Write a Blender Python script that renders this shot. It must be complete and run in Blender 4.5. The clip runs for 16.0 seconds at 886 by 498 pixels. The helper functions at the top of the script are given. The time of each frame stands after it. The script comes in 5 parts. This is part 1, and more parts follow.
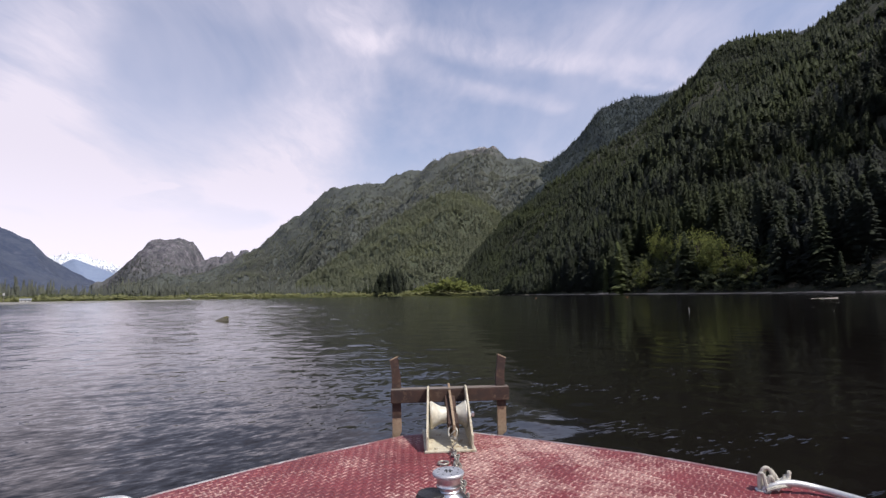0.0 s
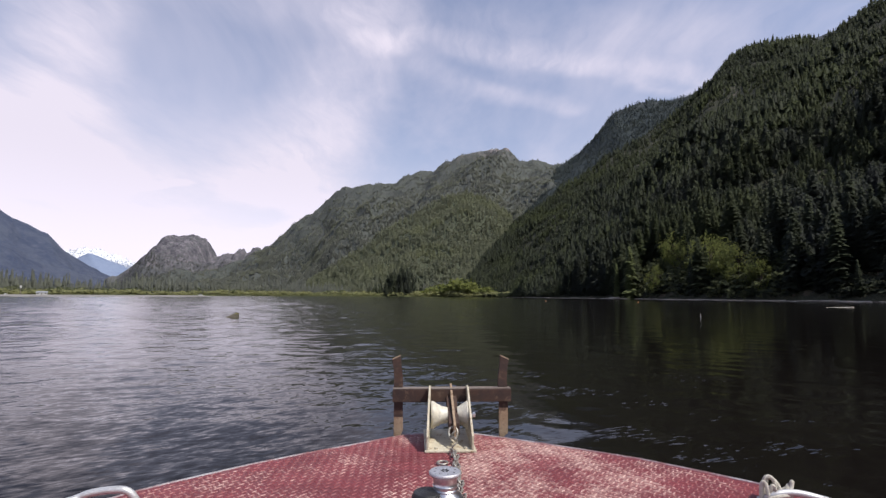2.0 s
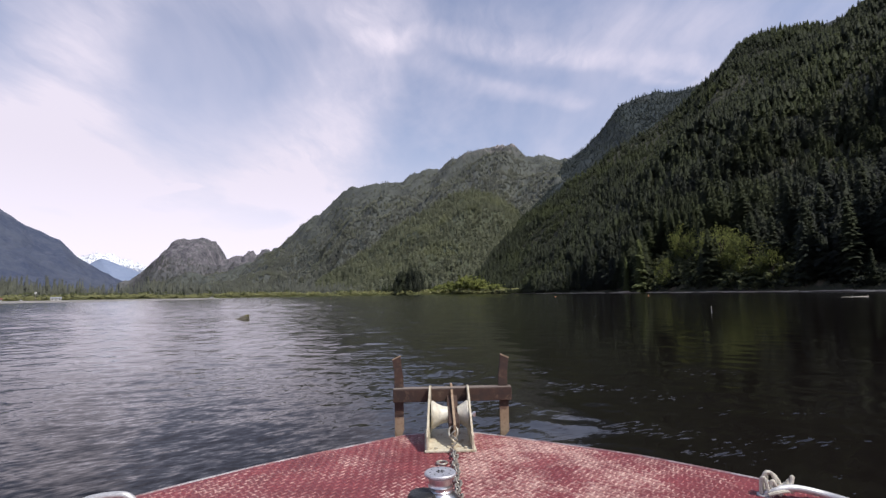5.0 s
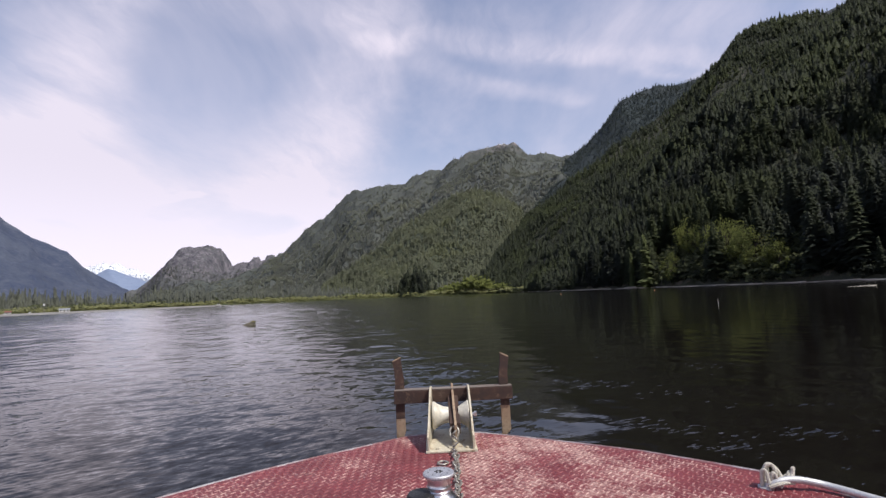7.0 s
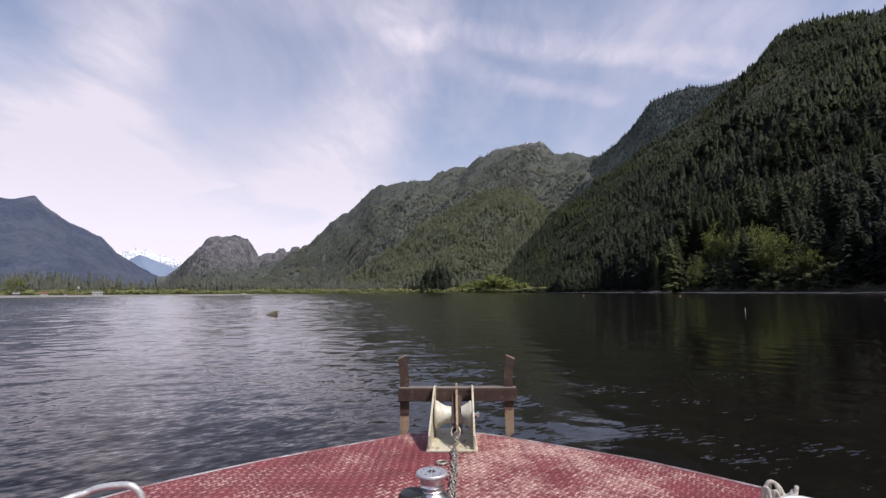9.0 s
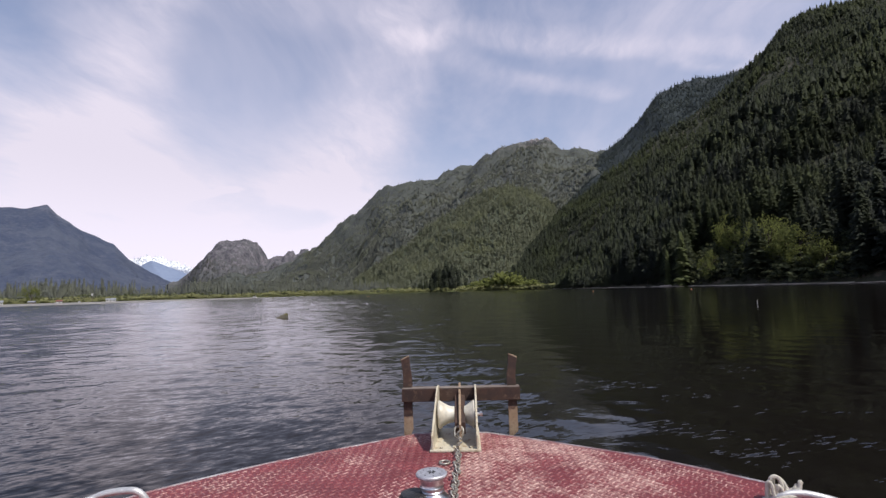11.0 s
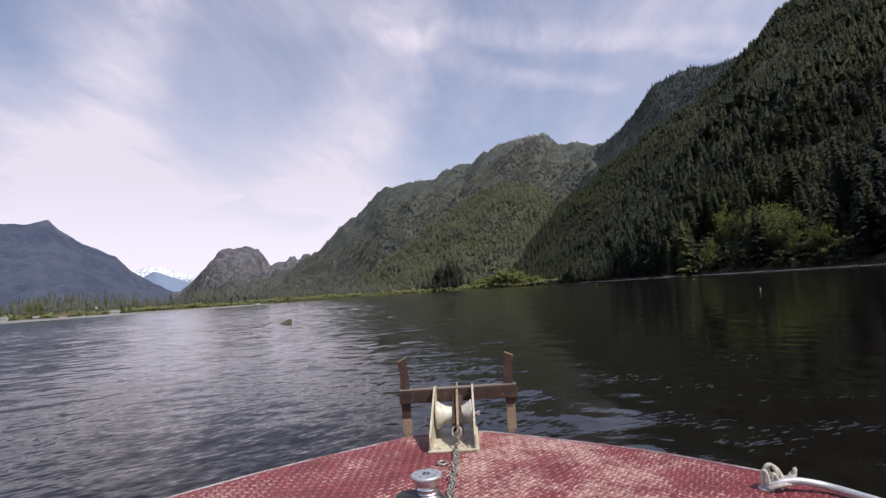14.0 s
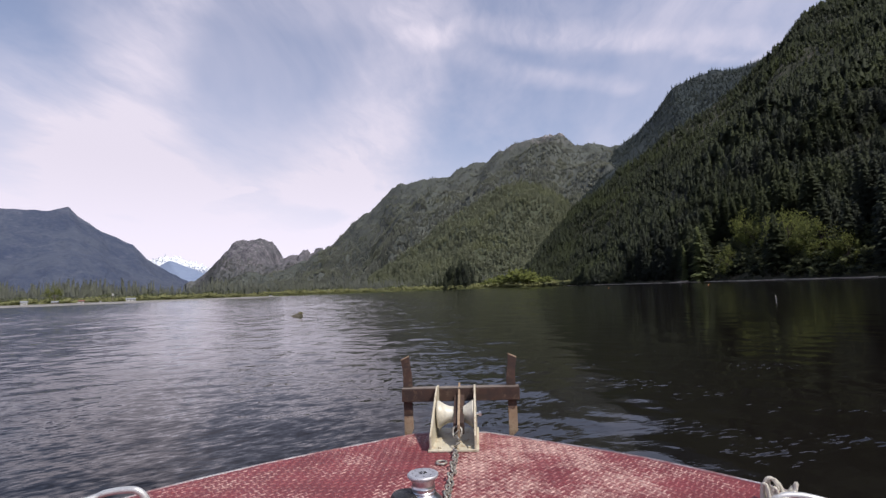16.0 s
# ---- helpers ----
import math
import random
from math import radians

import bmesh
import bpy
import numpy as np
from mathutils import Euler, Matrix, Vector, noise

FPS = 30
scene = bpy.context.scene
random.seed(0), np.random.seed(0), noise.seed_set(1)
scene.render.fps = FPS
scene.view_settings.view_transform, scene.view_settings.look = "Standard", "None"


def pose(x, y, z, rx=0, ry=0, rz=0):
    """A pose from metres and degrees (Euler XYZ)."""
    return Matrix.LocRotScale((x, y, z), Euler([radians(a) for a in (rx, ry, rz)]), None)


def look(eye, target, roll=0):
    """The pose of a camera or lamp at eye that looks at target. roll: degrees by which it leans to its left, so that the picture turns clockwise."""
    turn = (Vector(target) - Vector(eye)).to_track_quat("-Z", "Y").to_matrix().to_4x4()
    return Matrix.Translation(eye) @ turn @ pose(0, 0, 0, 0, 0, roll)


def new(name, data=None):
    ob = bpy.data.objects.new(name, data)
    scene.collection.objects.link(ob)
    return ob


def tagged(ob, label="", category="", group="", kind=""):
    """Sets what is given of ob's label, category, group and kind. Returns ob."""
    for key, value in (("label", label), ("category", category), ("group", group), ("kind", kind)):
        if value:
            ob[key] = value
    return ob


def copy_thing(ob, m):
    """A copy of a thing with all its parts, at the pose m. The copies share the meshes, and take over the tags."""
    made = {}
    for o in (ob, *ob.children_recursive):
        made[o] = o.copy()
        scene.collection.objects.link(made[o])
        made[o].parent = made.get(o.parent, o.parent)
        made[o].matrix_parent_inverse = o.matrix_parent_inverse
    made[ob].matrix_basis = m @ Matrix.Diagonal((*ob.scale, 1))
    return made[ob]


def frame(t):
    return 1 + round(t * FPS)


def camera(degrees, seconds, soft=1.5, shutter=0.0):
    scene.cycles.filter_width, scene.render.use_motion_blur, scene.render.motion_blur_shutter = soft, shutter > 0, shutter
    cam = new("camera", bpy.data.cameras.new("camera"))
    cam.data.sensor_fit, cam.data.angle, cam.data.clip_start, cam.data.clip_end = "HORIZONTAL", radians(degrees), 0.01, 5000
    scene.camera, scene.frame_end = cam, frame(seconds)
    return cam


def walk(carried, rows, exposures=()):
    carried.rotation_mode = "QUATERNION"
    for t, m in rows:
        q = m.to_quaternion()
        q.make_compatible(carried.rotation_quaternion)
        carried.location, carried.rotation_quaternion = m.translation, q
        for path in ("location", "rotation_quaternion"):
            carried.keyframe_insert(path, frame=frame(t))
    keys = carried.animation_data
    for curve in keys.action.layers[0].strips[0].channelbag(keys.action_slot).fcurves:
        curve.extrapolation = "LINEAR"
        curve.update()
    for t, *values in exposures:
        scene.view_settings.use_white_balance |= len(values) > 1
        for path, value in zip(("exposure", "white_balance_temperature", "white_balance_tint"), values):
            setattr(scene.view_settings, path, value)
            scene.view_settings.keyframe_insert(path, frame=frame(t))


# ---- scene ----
cam = camera(83.0, 16.0, 1.4)
# The camera stands on the foredeck of a boat lying on the lake and turns with the swell.
# seconds, x, y, height over the deck, yaw, pitch, roll
DECK, HEADING = 0.9, 4.32
ROWS = [
    (0, -0.186, -0.003, 0.839, 0.21, 5.22, 0.89),
    (0.5, -0.182, -0.002, 0.831, 0.53, 5.36, -0.00),
    (1, -0.163, -0.001, 0.833, 1.18, 5.29, -0.84),
    (1.5, -0.149, -0.000, 0.840, 1.40, 5.16, -0.54),
    (2, -0.150, -0.001, 0.832, 1.30, 5.34, -0.29),
    (2.5, -0.141, -0.000, 0.849, 1.22, 4.99, 0.74),
    (3, -0.130, -0.002, 0.838, 1.37, 5.23, 1.07),
    (3.5, -0.125, -0.001, 0.842, 1.55, 5.15, 0.79),
    (4, -0.101, -0.000, 0.843, 2.10, 5.12, 0.65),
    (6.5, -0.065, -0.000, 0.848, 2.59, 5.04, 1.70),
    (7, -0.036, -0.002, 0.842, 2.98, 5.18, 2.49),
    (7.5, -0.008, -0.000, 0.852, 3.66, 4.97, 2.24),
    (8, 0.015, 0.000, 0.851, 4.47, 5.00, 1.10),
    (8.5, 0.034, -0.000, 0.858, 5.12, 4.85, 0.25),
    (9, 0.049, -0.001, 0.856, 5.41, 4.90, 0.37),
    (11.5, 0.120, 0.000, 0.865, 6.54, 4.77, 1.77),
    (12, 0.140, -0.002, 0.867, 7.26, 4.74, 0.65),
    (12.5, 0.157, -0.003, 0.870, 7.62, 4.69, 0.68),
    (13, 0.167, -0.002, 0.868, 7.65, 4.74, 1.33),
    (13.5, 0.165, -0.001, 0.859, 7.19, 4.93, 2.80),
    (14, 0.162, 0.000, 0.868, 6.82, 4.75, 3.90),
    (14.5, 0.165, 0.000, 0.866, 6.87, 4.79, 3.91),
    (15, 0.172, 0.001, 0.872, 7.15, 4.67, 3.43),
    (15.5, 0.189, 0.001, 0.878, 7.73, 4.56, 2.65),
    (16, 0.198, -0.000, 0.878, 8.09, 4.57, 2.08),
]
walk(cam, [(t, pose(x, y, DECK + z, 90 + pitch, roll, yaw)) for t, x, y, z, yaw, pitch, roll in ROWS],
     exposures=[(0, 0.03), (4, 0.03), (8, 0.0), (11.5, -0.05), (16, -0.05)])

# ---- daylight ----
SUN_EL, SUN_AZ = 56.0, 119.0          # degrees up; degrees clockwise from straight ahead
sun = new("sun", bpy.data.lights.new("sun", "SUN"))
sun.data.energy, sun.data.angle, sun.data.color = 4.5, radians(0.6), (1.0, 0.95, 0.88)
toward = Vector((math.sin(radians(SUN_AZ)) * math.cos(radians(SUN_EL)), math.cos(radians(SUN_AZ)) * math.cos(radians(SUN_EL)), math.sin(radians(SUN_EL))))
sun.matrix_world = look(toward * 50, (0, 0, 0))


class Nodes:
    """Short hand for building node trees."""

    def __init__(self, tree):
        self.tree = tree
        tree.nodes.clear()

    def add(self, kind, inputs=()):
        n = self.tree.nodes.new("ShaderNode" + kind)
        for key, value in dict(inputs).items():
            if isinstance(value, bpy.types.NodeSocket):
                self.tree.links.new(value, n.inputs[key])
            else:
                n.inputs[key].default_value = value
        return n

    def math(self, op, a, b=0.0, clamp=False):
        n = self.add("Math", {0: a, 1: b})
        n.operation, n.use_clamp = op, clamp
        return n.outputs[0]

    def mix(self, fac, a, b):
        n = self.add("Mix")
        n.data_type = "RGBA"
        for i, v in ((0, fac), (6, a), (7, b)):
            if isinstance(v, bpy.types.NodeSocket):
                self.tree.links.new(v, n.inputs[i])
            else:
                n.inputs[i].default_value = v if i == 0 or len(v) == 4 else (*v, 1)
        return n.outputs[2]

    def noise(self, vector, scale, detail=4.0, rough=0.55, distortion=0.0):
        return self.add("TexNoise", {"Vector": vector, "Scale": scale, "Detail": detail, "Roughness": rough, "Distortion": distortion}).outputs["Fac"]

    def ramp(self, fac, low, high):
        n = self.add("MapRange", {"Value": fac, "From Min": low, "From Max": high})
        n.interpolation_type = "SMOOTHSTEP"
        return n.outputs[0]

    def stretch(self, vector, scale, turn=0.0):
        return self.add("Mapping", {"Vector": vector, "Scale": scale, "Rotation": (0, 0, radians(turn))}).outputs[0]


world = bpy.data.worlds.new("sky")
scene.world = world
world.use_nodes = True
w = Nodes(world.node_tree)
sky = w.add("TexSky")
sky.sky_type, sky.sun_disc, sky.sun_elevation, sky.sun_rotation = "NISHITA", False, radians(SUN_EL), radians(SUN_AZ)
sky.altitude, sky.air_density, sky.dust_density, sky.ozone_density = 50.0, 1.0, 1.0, 6.0
way = w.add("TexCoord").outputs["Generated"]
sep = w.add("SeparateXYZ", {0: way})
up = w.math("MAXIMUM", sep.outputs[2], 0.0)
lift = w.math("ADD", up, 0.16)
flat = w.add("CombineXYZ", {0: w.math("DIVIDE", sep.outputs[0], lift), 1: w.math("DIVIDE", sep.outputs[1], lift)}).outputs[0]
# thin cirrus: long torn plumes over broad veils
stir = w.add("TexNoise", {"Vector": flat, "Scale": 2.2, "Detail": 4.0, "Roughness": 0.55}).outputs["Color"]
shift = w.add("VectorMath", {0: stir, 1: (0.5, 0.5, 0.5)})
shift.operation = "SUBTRACT"
shift = w.add("VectorMath", {0: shift.outputs[0], 1: (0.26, 0.26, 0.0)})
shift.operation = "MULTIPLY"
bent = w.add("VectorMath", {0: flat, 1: shift.outputs[0]}).outputs[0]
bx_, by_, _ = w.add("SeparateXYZ", {0: bent}).outputs


def plume(a, b):
    """A soft streak of cloud between two points (x, y, width) on the sky's flat map."""
    dx, dy = b[0] - a[0], b[1] - a[1]
    size = dx * dx + dy * dy
    px, py = w.math("SUBTRACT", bx_, a[0]), w.math("SUBTRACT", by_, a[1])
    along = w.math("MULTIPLY", w.math("ADD", w.math("MULTIPLY", px, dx), w.math("MULTIPLY", py, dy)), 1 / size, clamp=True)
    ex, ey = w.math("SUBTRACT", px, w.math("MULTIPLY", along, dx)), w.math("SUBTRACT", py, w.math("MULTIPLY", along, dy))
    off = w.math("SQRT", w.math("ADD", w.math("MULTIPLY", ex, ex), w.math("MULTIPLY", ey, ey)))
    wide = w.math("ADD", a[2], w.math("MULTIPLY", along, b[2] - a[2]))
    return w.ramp(w.math("DIVIDE", off, wide), 1.7, 0.0)


torn = w.noise(w.stretch(bent, (1.0, 0.35, 1), 34), 4.2, 6, 0.64, 0.4)
combed = w.noise(w.stretch(bent, (3.2, 0.5, 1), 62), 5.0, 5, 0.6, 0.25)
ragged = w.ramp(w.math("ADD", w.math("MULTIPLY", torn, 0.78), w.math("MULTIPLY", combed, 0.22)), 0.28, 0.74)
veil = w.ramp(w.noise(w.stretch(flat, (0.9, 0.5, 1), 28), 1.5, 6, 0.60, 0.4), 0.34, 0.72)
cloud = w.math("ADD", 0.05, w.math("MULTIPLY", veil, 0.32))
PLUMES = (
    (0.42, ((-0.90, 2.54, 0.30), (-0.64, 2.13, 0.23), (-0.43, 1.79, 0.17), (-0.31, 1.53, 0.14), (-0.25, 1.37, 0.12), (-0.17, 1.16, 0.09))),
    (0.44, ((-1.92, 2.16, 0.28), (-1.45, 1.70, 0.20), (-1.21, 1.45, 0.16), (-1.02, 1.25, 0.13), (-0.83, 1.06, 0.10))),
    (0.30, ((-1.49, 1.27, 0.13), (-1.54, 1.50, 0.15), (-1.63, 1.80, 0.20), (-1.68, 2.26, 0.26))),
    (0.30, ((-0.26, 1.45, 0.05), (-0.09, 1.43, 0.05), (0.06, 1.45, 0.05), (0.25, 1.49, 0.05), (0.50, 1.54, 0.05), (0.82, 1.57, 0.05))),
    (0.26, ((-0.10, 1.53, 0.045), (0.01, 1.61, 0.05), (0.21, 1.69, 0.05), (0.44, 1.80, 0.05))),
    (0.34, ((0.58, 1.62, 0.04), (0.68, 1.66, 0.04), (0.81, 1.66, 0.04))),
    (0.40, ((-1.72, 2.44, 0.05), (-1.56, 2.40, 0.05), (-1.35, 2.38, 0.05))),
    (0.26, ((-0.76, 1.03, 0.11), (-0.51, 1.17, 0.13), (-0.13, 1.31, 0.14), (0.34, 1.42, 0.15), (1.6, 1.3, 0.3))))
for much, points in PLUMES:
    whole = None
    for a, b in zip(points, points[1:]):
        one = plume(a, b)
        whole = one if whole is None else w.math("MAXIMUM", whole, one)
    cloud = w.math("ADD", cloud, w.math("MULTIPLY", w.math("MULTIPLY", whole, much), w.math("ADD", 0.30, w.math("MULTIPLY", ragged, 0.9))))
low = w.ramp(up, 0.38, 0.10)
west = w.ramp(sep.outputs[0], 0.15, -0.55)
haze = w.math("ADD", w.math("MULTIPLY", low, w.math("ADD", 0.30, w.math("MULTIPLY", west, 0.46))), w.math("MULTIPLY", west, 0.02))
overhead = w.math("ADD", 0.35, w.math("MULTIPLY", w.ramp(up, 0.70, 0.42), 0.65))
cover = w.math("ADD", w.math("ADD", w.math("MULTIPLY", cloud, overhead), haze), w.math("ADD", 0.07, w.math("MULTIPLY", w.ramp(up, 0.55, 0.38), 0.09)), clamp=True)
blue_sky = w.add("Background", {"Color": sky.outputs[0], "Strength": 0.135})
white_sky = w.add("Background", {"Color": (0.945, 0.880, 1.03, 1), "Strength": w.math("ADD", 0.88, w.math("MULTIPLY", w.ramp(up, 0.26, 0.04), 0.17))})
both = w.add("MixShader", {0: cover, 1: blue_sky.outputs[0], 2: white_sky.outputs[0]})
w.add("OutputWorld", {0: both.outputs[0]})


# ---- materials ----
def surface_mat(name, colors, scale=4.0, rough=0.7, metal=0.0, bump=0.3, bump_scale=None, bump_dist=0.01, coords="Object", spread=(0.35, 0.65), grain=None, spec=0.5, rand=0.0):
    """colors: two or three base colours mixed by broad and fine noise; grain stretches the noise."""
    m = bpy.data.materials.new(name)
    m.use_nodes = True
    n = Nodes(m.node_tree)
    place = n.add("TexCoord").outputs[coords]
    if grain:
        place = n.stretch(place, grain)
    broad = n.ramp(n.noise(place, scale, 5, 0.6), *spread)
    color = n.mix(broad, colors[0], colors[1])
    fine = n.noise(place, bump_scale or scale * 8, 4, 0.65)
    if len(colors) > 2:
        color = n.mix(n.ramp(n.noise(place, scale * 3.1, 6, 0.7), 0.52, 0.68), color, colors[2])
    color = n.mix(n.ramp(fine, 0.2, 0.9), n.mix(0.35, color, (0.0, 0.0, 0.0)), color)
    if rand:
        one = n.add("ObjectInfo").outputs["Random"]
        color = n.mix(n.math("MULTIPLY", one, rand), color, tuple(c * 0.4 for c in colors[0][:3]))
    b = n.add("Bump", {"Height": fine, "Strength": bump, "Distance": bump_dist})
    p = n.add("BsdfPrincipled", {"Base Color": color, "Roughness": n.math("ADD", rough - 0.1, n.math("MULTIPLY", fine, 0.2)), "Metallic": metal, "Specular IOR Level": spec, "Normal": b.outputs[0]})
    n.add("OutputMaterial", {0: p.outputs[0]})
    return m


def foliage_mat(name, dark, light, tip, leafy=0.25, fluff=0.6):
    """Needles and leaves: tinted tree by tree and darker on inner skirts through the mesh's tint, with some light
    coming through.
    """
    m = bpy.data.materials.new(name)
    m.use_nodes = True
    n = Nodes(m.node_tree)
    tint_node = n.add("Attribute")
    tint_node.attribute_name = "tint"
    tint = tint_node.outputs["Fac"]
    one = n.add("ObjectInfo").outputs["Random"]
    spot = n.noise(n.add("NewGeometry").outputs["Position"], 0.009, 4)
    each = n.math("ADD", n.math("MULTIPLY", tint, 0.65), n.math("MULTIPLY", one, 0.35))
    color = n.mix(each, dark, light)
    color = n.mix(n.math("MULTIPLY", n.ramp(spot, 0.42, 0.68), 0.45), color, tip)
    # sprays of needles and leaves spread every way about the twig, so they shade softer than flat blades
    spread_ = n.add("VectorMath", {0: n.add("NewGeometry").outputs["Normal"], 1: (1 - fluff, 1 - fluff, 1 - fluff)})
    spread_.operation = "MULTIPLY"
    raised = n.add("VectorMath", {0: spread_.outputs[0], 1: (0, 0, fluff)})
    even = n.add("VectorMath", {0: raised.outputs[0]})
    even.operation = "NORMALIZE"
    d = n.add("BsdfPrincipled", {"Base Color": color, "Roughness": 0.7, "Specular IOR Level": 0.10, "Normal": even.outputs[0]})
    t = n.add("BsdfTranslucent", {"Color": color})
    n.add("OutputMaterial", {0: n.add("MixShader", {0: leafy, 1: d.outputs[0], 2: t.outputs[0]}).outputs[0]})
    return m


def slope_mat(name, wood, rock, rock_from, rock_to, snow_from=None, scale=0.01, shore=False, amount=0.0, relief=3.0):
    """Mountain ground: forest floor or far woods below, bare rock above and on scattered faces."""
    m = bpy.data.materials.new(name)
    m.use_nodes = True
    n = Nodes(m.node_tree)
    place = n.add("NewGeometry").outputs["Position"]
    height = n.add("SeparateXYZ", {0: place}).outputs[2]
    broad, fine = n.noise(place, scale, 6, 0.62), n.noise(place, scale * 9, 5, 0.7)
    woods = n.mix(n.ramp(n.math("ADD", n.math("MULTIPLY", broad, 0.5), n.math("MULTIPLY", fine, 0.5)), 0.35, 0.62), wood[0], wood[1])
    cliffs = n.noise(n.stretch(place, (1.0, 1.0, 0.35)), scale * 5, 6, 0.72)
    rocks = n.mix(n.ramp(cliffs, 0.35, 0.7), rock[0], rock[1])
    high = n.ramp(n.math("ADD", height, n.math("MULTIPLY", n.math("SUBTRACT", broad, 0.5), (rock_to - rock_from) * 3.0)), rock_from, rock_to)
    faces = n.math("MULTIPLY", n.ramp(n.noise(place, scale * 4, 5, 0.65), 0.56, 0.64), amount)
    color = n.mix(n.math("MAXIMUM", n.math("MULTIPLY", high, n.ramp(fine, 0.36, 0.56)), faces), woods, rocks)
    if snow_from is not None:
        lie = n.ramp(n.math("ADD", height, n.math("MULTIPLY", n.math("SUBTRACT", fine, 0.5), 260.0)), snow_from, snow_from + 25)
        color = n.mix(n.math("MULTIPLY", lie, n.ramp(n.noise(place, scale * 14, 4, 0.7), 0.40, 0.50)), color, (0.82, 0.84, 0.88))
    if shore:
        stones = n.mix(n.ramp(n.noise(place, 0.9, 5, 0.7), 0.35, 0.65), (0.05, 0.042, 0.035), (0.16, 0.135, 0.11))
        color = n.mix(n.ramp(height, 0.75, 0.3), color, stones)
    b = n.add("Bump", {"Height": fine, "Strength": 0.8, "Distance": relief})
    p = n.add("BsdfPrincipled", {"Base Color": color, "Roughness": 0.9, "Specular IOR Level": 0.15, "Normal": b.outputs[0]})
    n.add("OutputMaterial", {0: p.outputs[0]})
    return m


def water_mat():
    m = bpy.data.materials.new("lake_water")
    m.use_nodes = True
    n = Nodes(m.node_tree)
    place = n.add("NewGeometry").outputs["Position"]
    chop = n.noise(n.stretch(n.stretch(place, (1, 1, 1), -12), (1.9, 3.0, 1)), 1.0, 3, 0.55, 0.4)
    ripple = n.noise(n.stretch(n.stretch(place, (1, 1, 1), -22), (7.0, 11.0, 1)), 1.0, 3, 0.6, 0.3)
    wake = n.noise(n.stretch(n.stretch(place, (1, 1, 1), -42), (5.0, 9.0, 1)), 1.0, 3, 0.55, 0.3)
    gust = n.ramp(n.noise(n.stretch(place, (0.02, 0.06, 1), 10), 1.0, 3, 0.55), 0.35, 0.7)
    h = n.math("ADD", n.math("MULTIPLY", chop, 0.014), n.math("MULTIPLY", ripple, 0.0042))
    # small slanting wavelets run out from the bow on the windward side
    from_bow = n.add("VectorMath", {0: place})
    from_bow.operation = "LENGTH"
    wx = n.add("SeparateXYZ", {0: place}).outputs[0]
    puffs = n.math("MULTIPLY", n.ramp(n.noise(place, 0.42, 2), 0.53, 0.66), n.math("MULTIPLY", n.ramp(wx, 0.5, 2.5), 1.9))
    h = n.math("ADD", h, n.math("MULTIPLY", n.math("MULTIPLY", wake, n.math("MAXIMUM", n.ramp(wx, 1.0, -2.0), puffs)), n.math("MULTIPLY", n.ramp(from_bow.outputs["Value"], 22.0, 6.0), 0.011)))
    # open lake wind-ruffled, water by the steep shore calm; split fits the camera's view
    px, py, _ = n.add("SeparateXYZ", {0: place}).outputs
    out = n.ramp(n.math("SUBTRACT", n.math("MULTIPLY", py, 0.5), n.math("MULTIPLY", px, 1.3)), 15.0, 130.0)
    side = n.ramp(n.math("SUBTRACT", n.math("MULTIPLY", py, 0.3), n.math("MULTIPLY", px, 1.3)), -4.0, 22.0)
    away = from_bow.outputs["Value"]
    windy = n.ramp(n.math("DIVIDE", n.math("SUBTRACT", n.math("MULTIPLY", py, 0.25), px), away), 0.04, 0.42)
    # wind ripple facets, too many to build; tipped to fit the camera's view
    def facets(across, along, turn, detail):
        spot = n.stretch(n.stretch(place, (1, 1, 1), turn), (across, along, 1))
        return n.add("SeparateXYZ", {0: n.add("TexNoise", {"Vector": spot, "Scale": 1.0, "Detail": detail, "Roughness": 0.6, "Distortion": 0.25}).outputs["Color"]}).outputs

    fine, broad = facets(5.6, 11.5, -40, 2.0), facets(1.2, 3.6, -14, 4.0)
    wind = n.math("MULTIPLY", windy, n.ramp(away, 1.5, 6.0))
    close = n.ramp(away, 22.0, 6.0)
    lie = n.math("ADD", 0.024, n.math("MULTIPLY", n.ramp(away, 11.0, 3.5), 0.055))
    lean_x = n.math("ADD", n.math("MULTIPLY", n.math("SUBTRACT", fine[0], 0.5), n.math("MULTIPLY", close, 0.34)), n.math("MULTIPLY", n.math("SUBTRACT", broad[0], 0.5), 0.22))
    lean_y = n.math("ADD", n.math("MULTIPLY", n.math("SUBTRACT", fine[1], 0.5), n.math("MULTIPLY", close, 0.46)), n.math("MULTIPLY", n.math("SUBTRACT", broad[1], 0.5), 0.29))
    # calm side: cat's-paws of small steep ripples near the boat, tipped at the camera
    paws = n.math("MULTIPLY", n.math("MULTIPLY", n.ramp(n.noise(n.stretch(place, (0.35, 0.6, 1), 20), 1.0, 3, 0.6), 0.47, 0.64), n.ramp(away, 18.0, 6.0)), n.math("SUBTRACT", 1.0, windy))
    flick = n.math("MULTIPLY", n.math("MAXIMUM", n.math("SUBTRACT", facets(4.5, 17.0, -24, 2.0)[1], 0.575), 0.0), n.math("MULTIPLY", paws, 2.3))
    tilt = n.add("CombineXYZ", {0: n.math("MULTIPLY", lean_x, wind), 1: n.math("SUBTRACT", n.math("MULTIPLY", n.math("SUBTRACT", lean_y, lie), wind), flick)})
    lean = n.add("VectorMath", {0: n.add("NewGeometry").outputs["Normal"], 1: tilt.outputs[0]})
    unit = n.add("VectorMath", {0: lean.outputs[0]})
    unit.operation = "NORMALIZE"
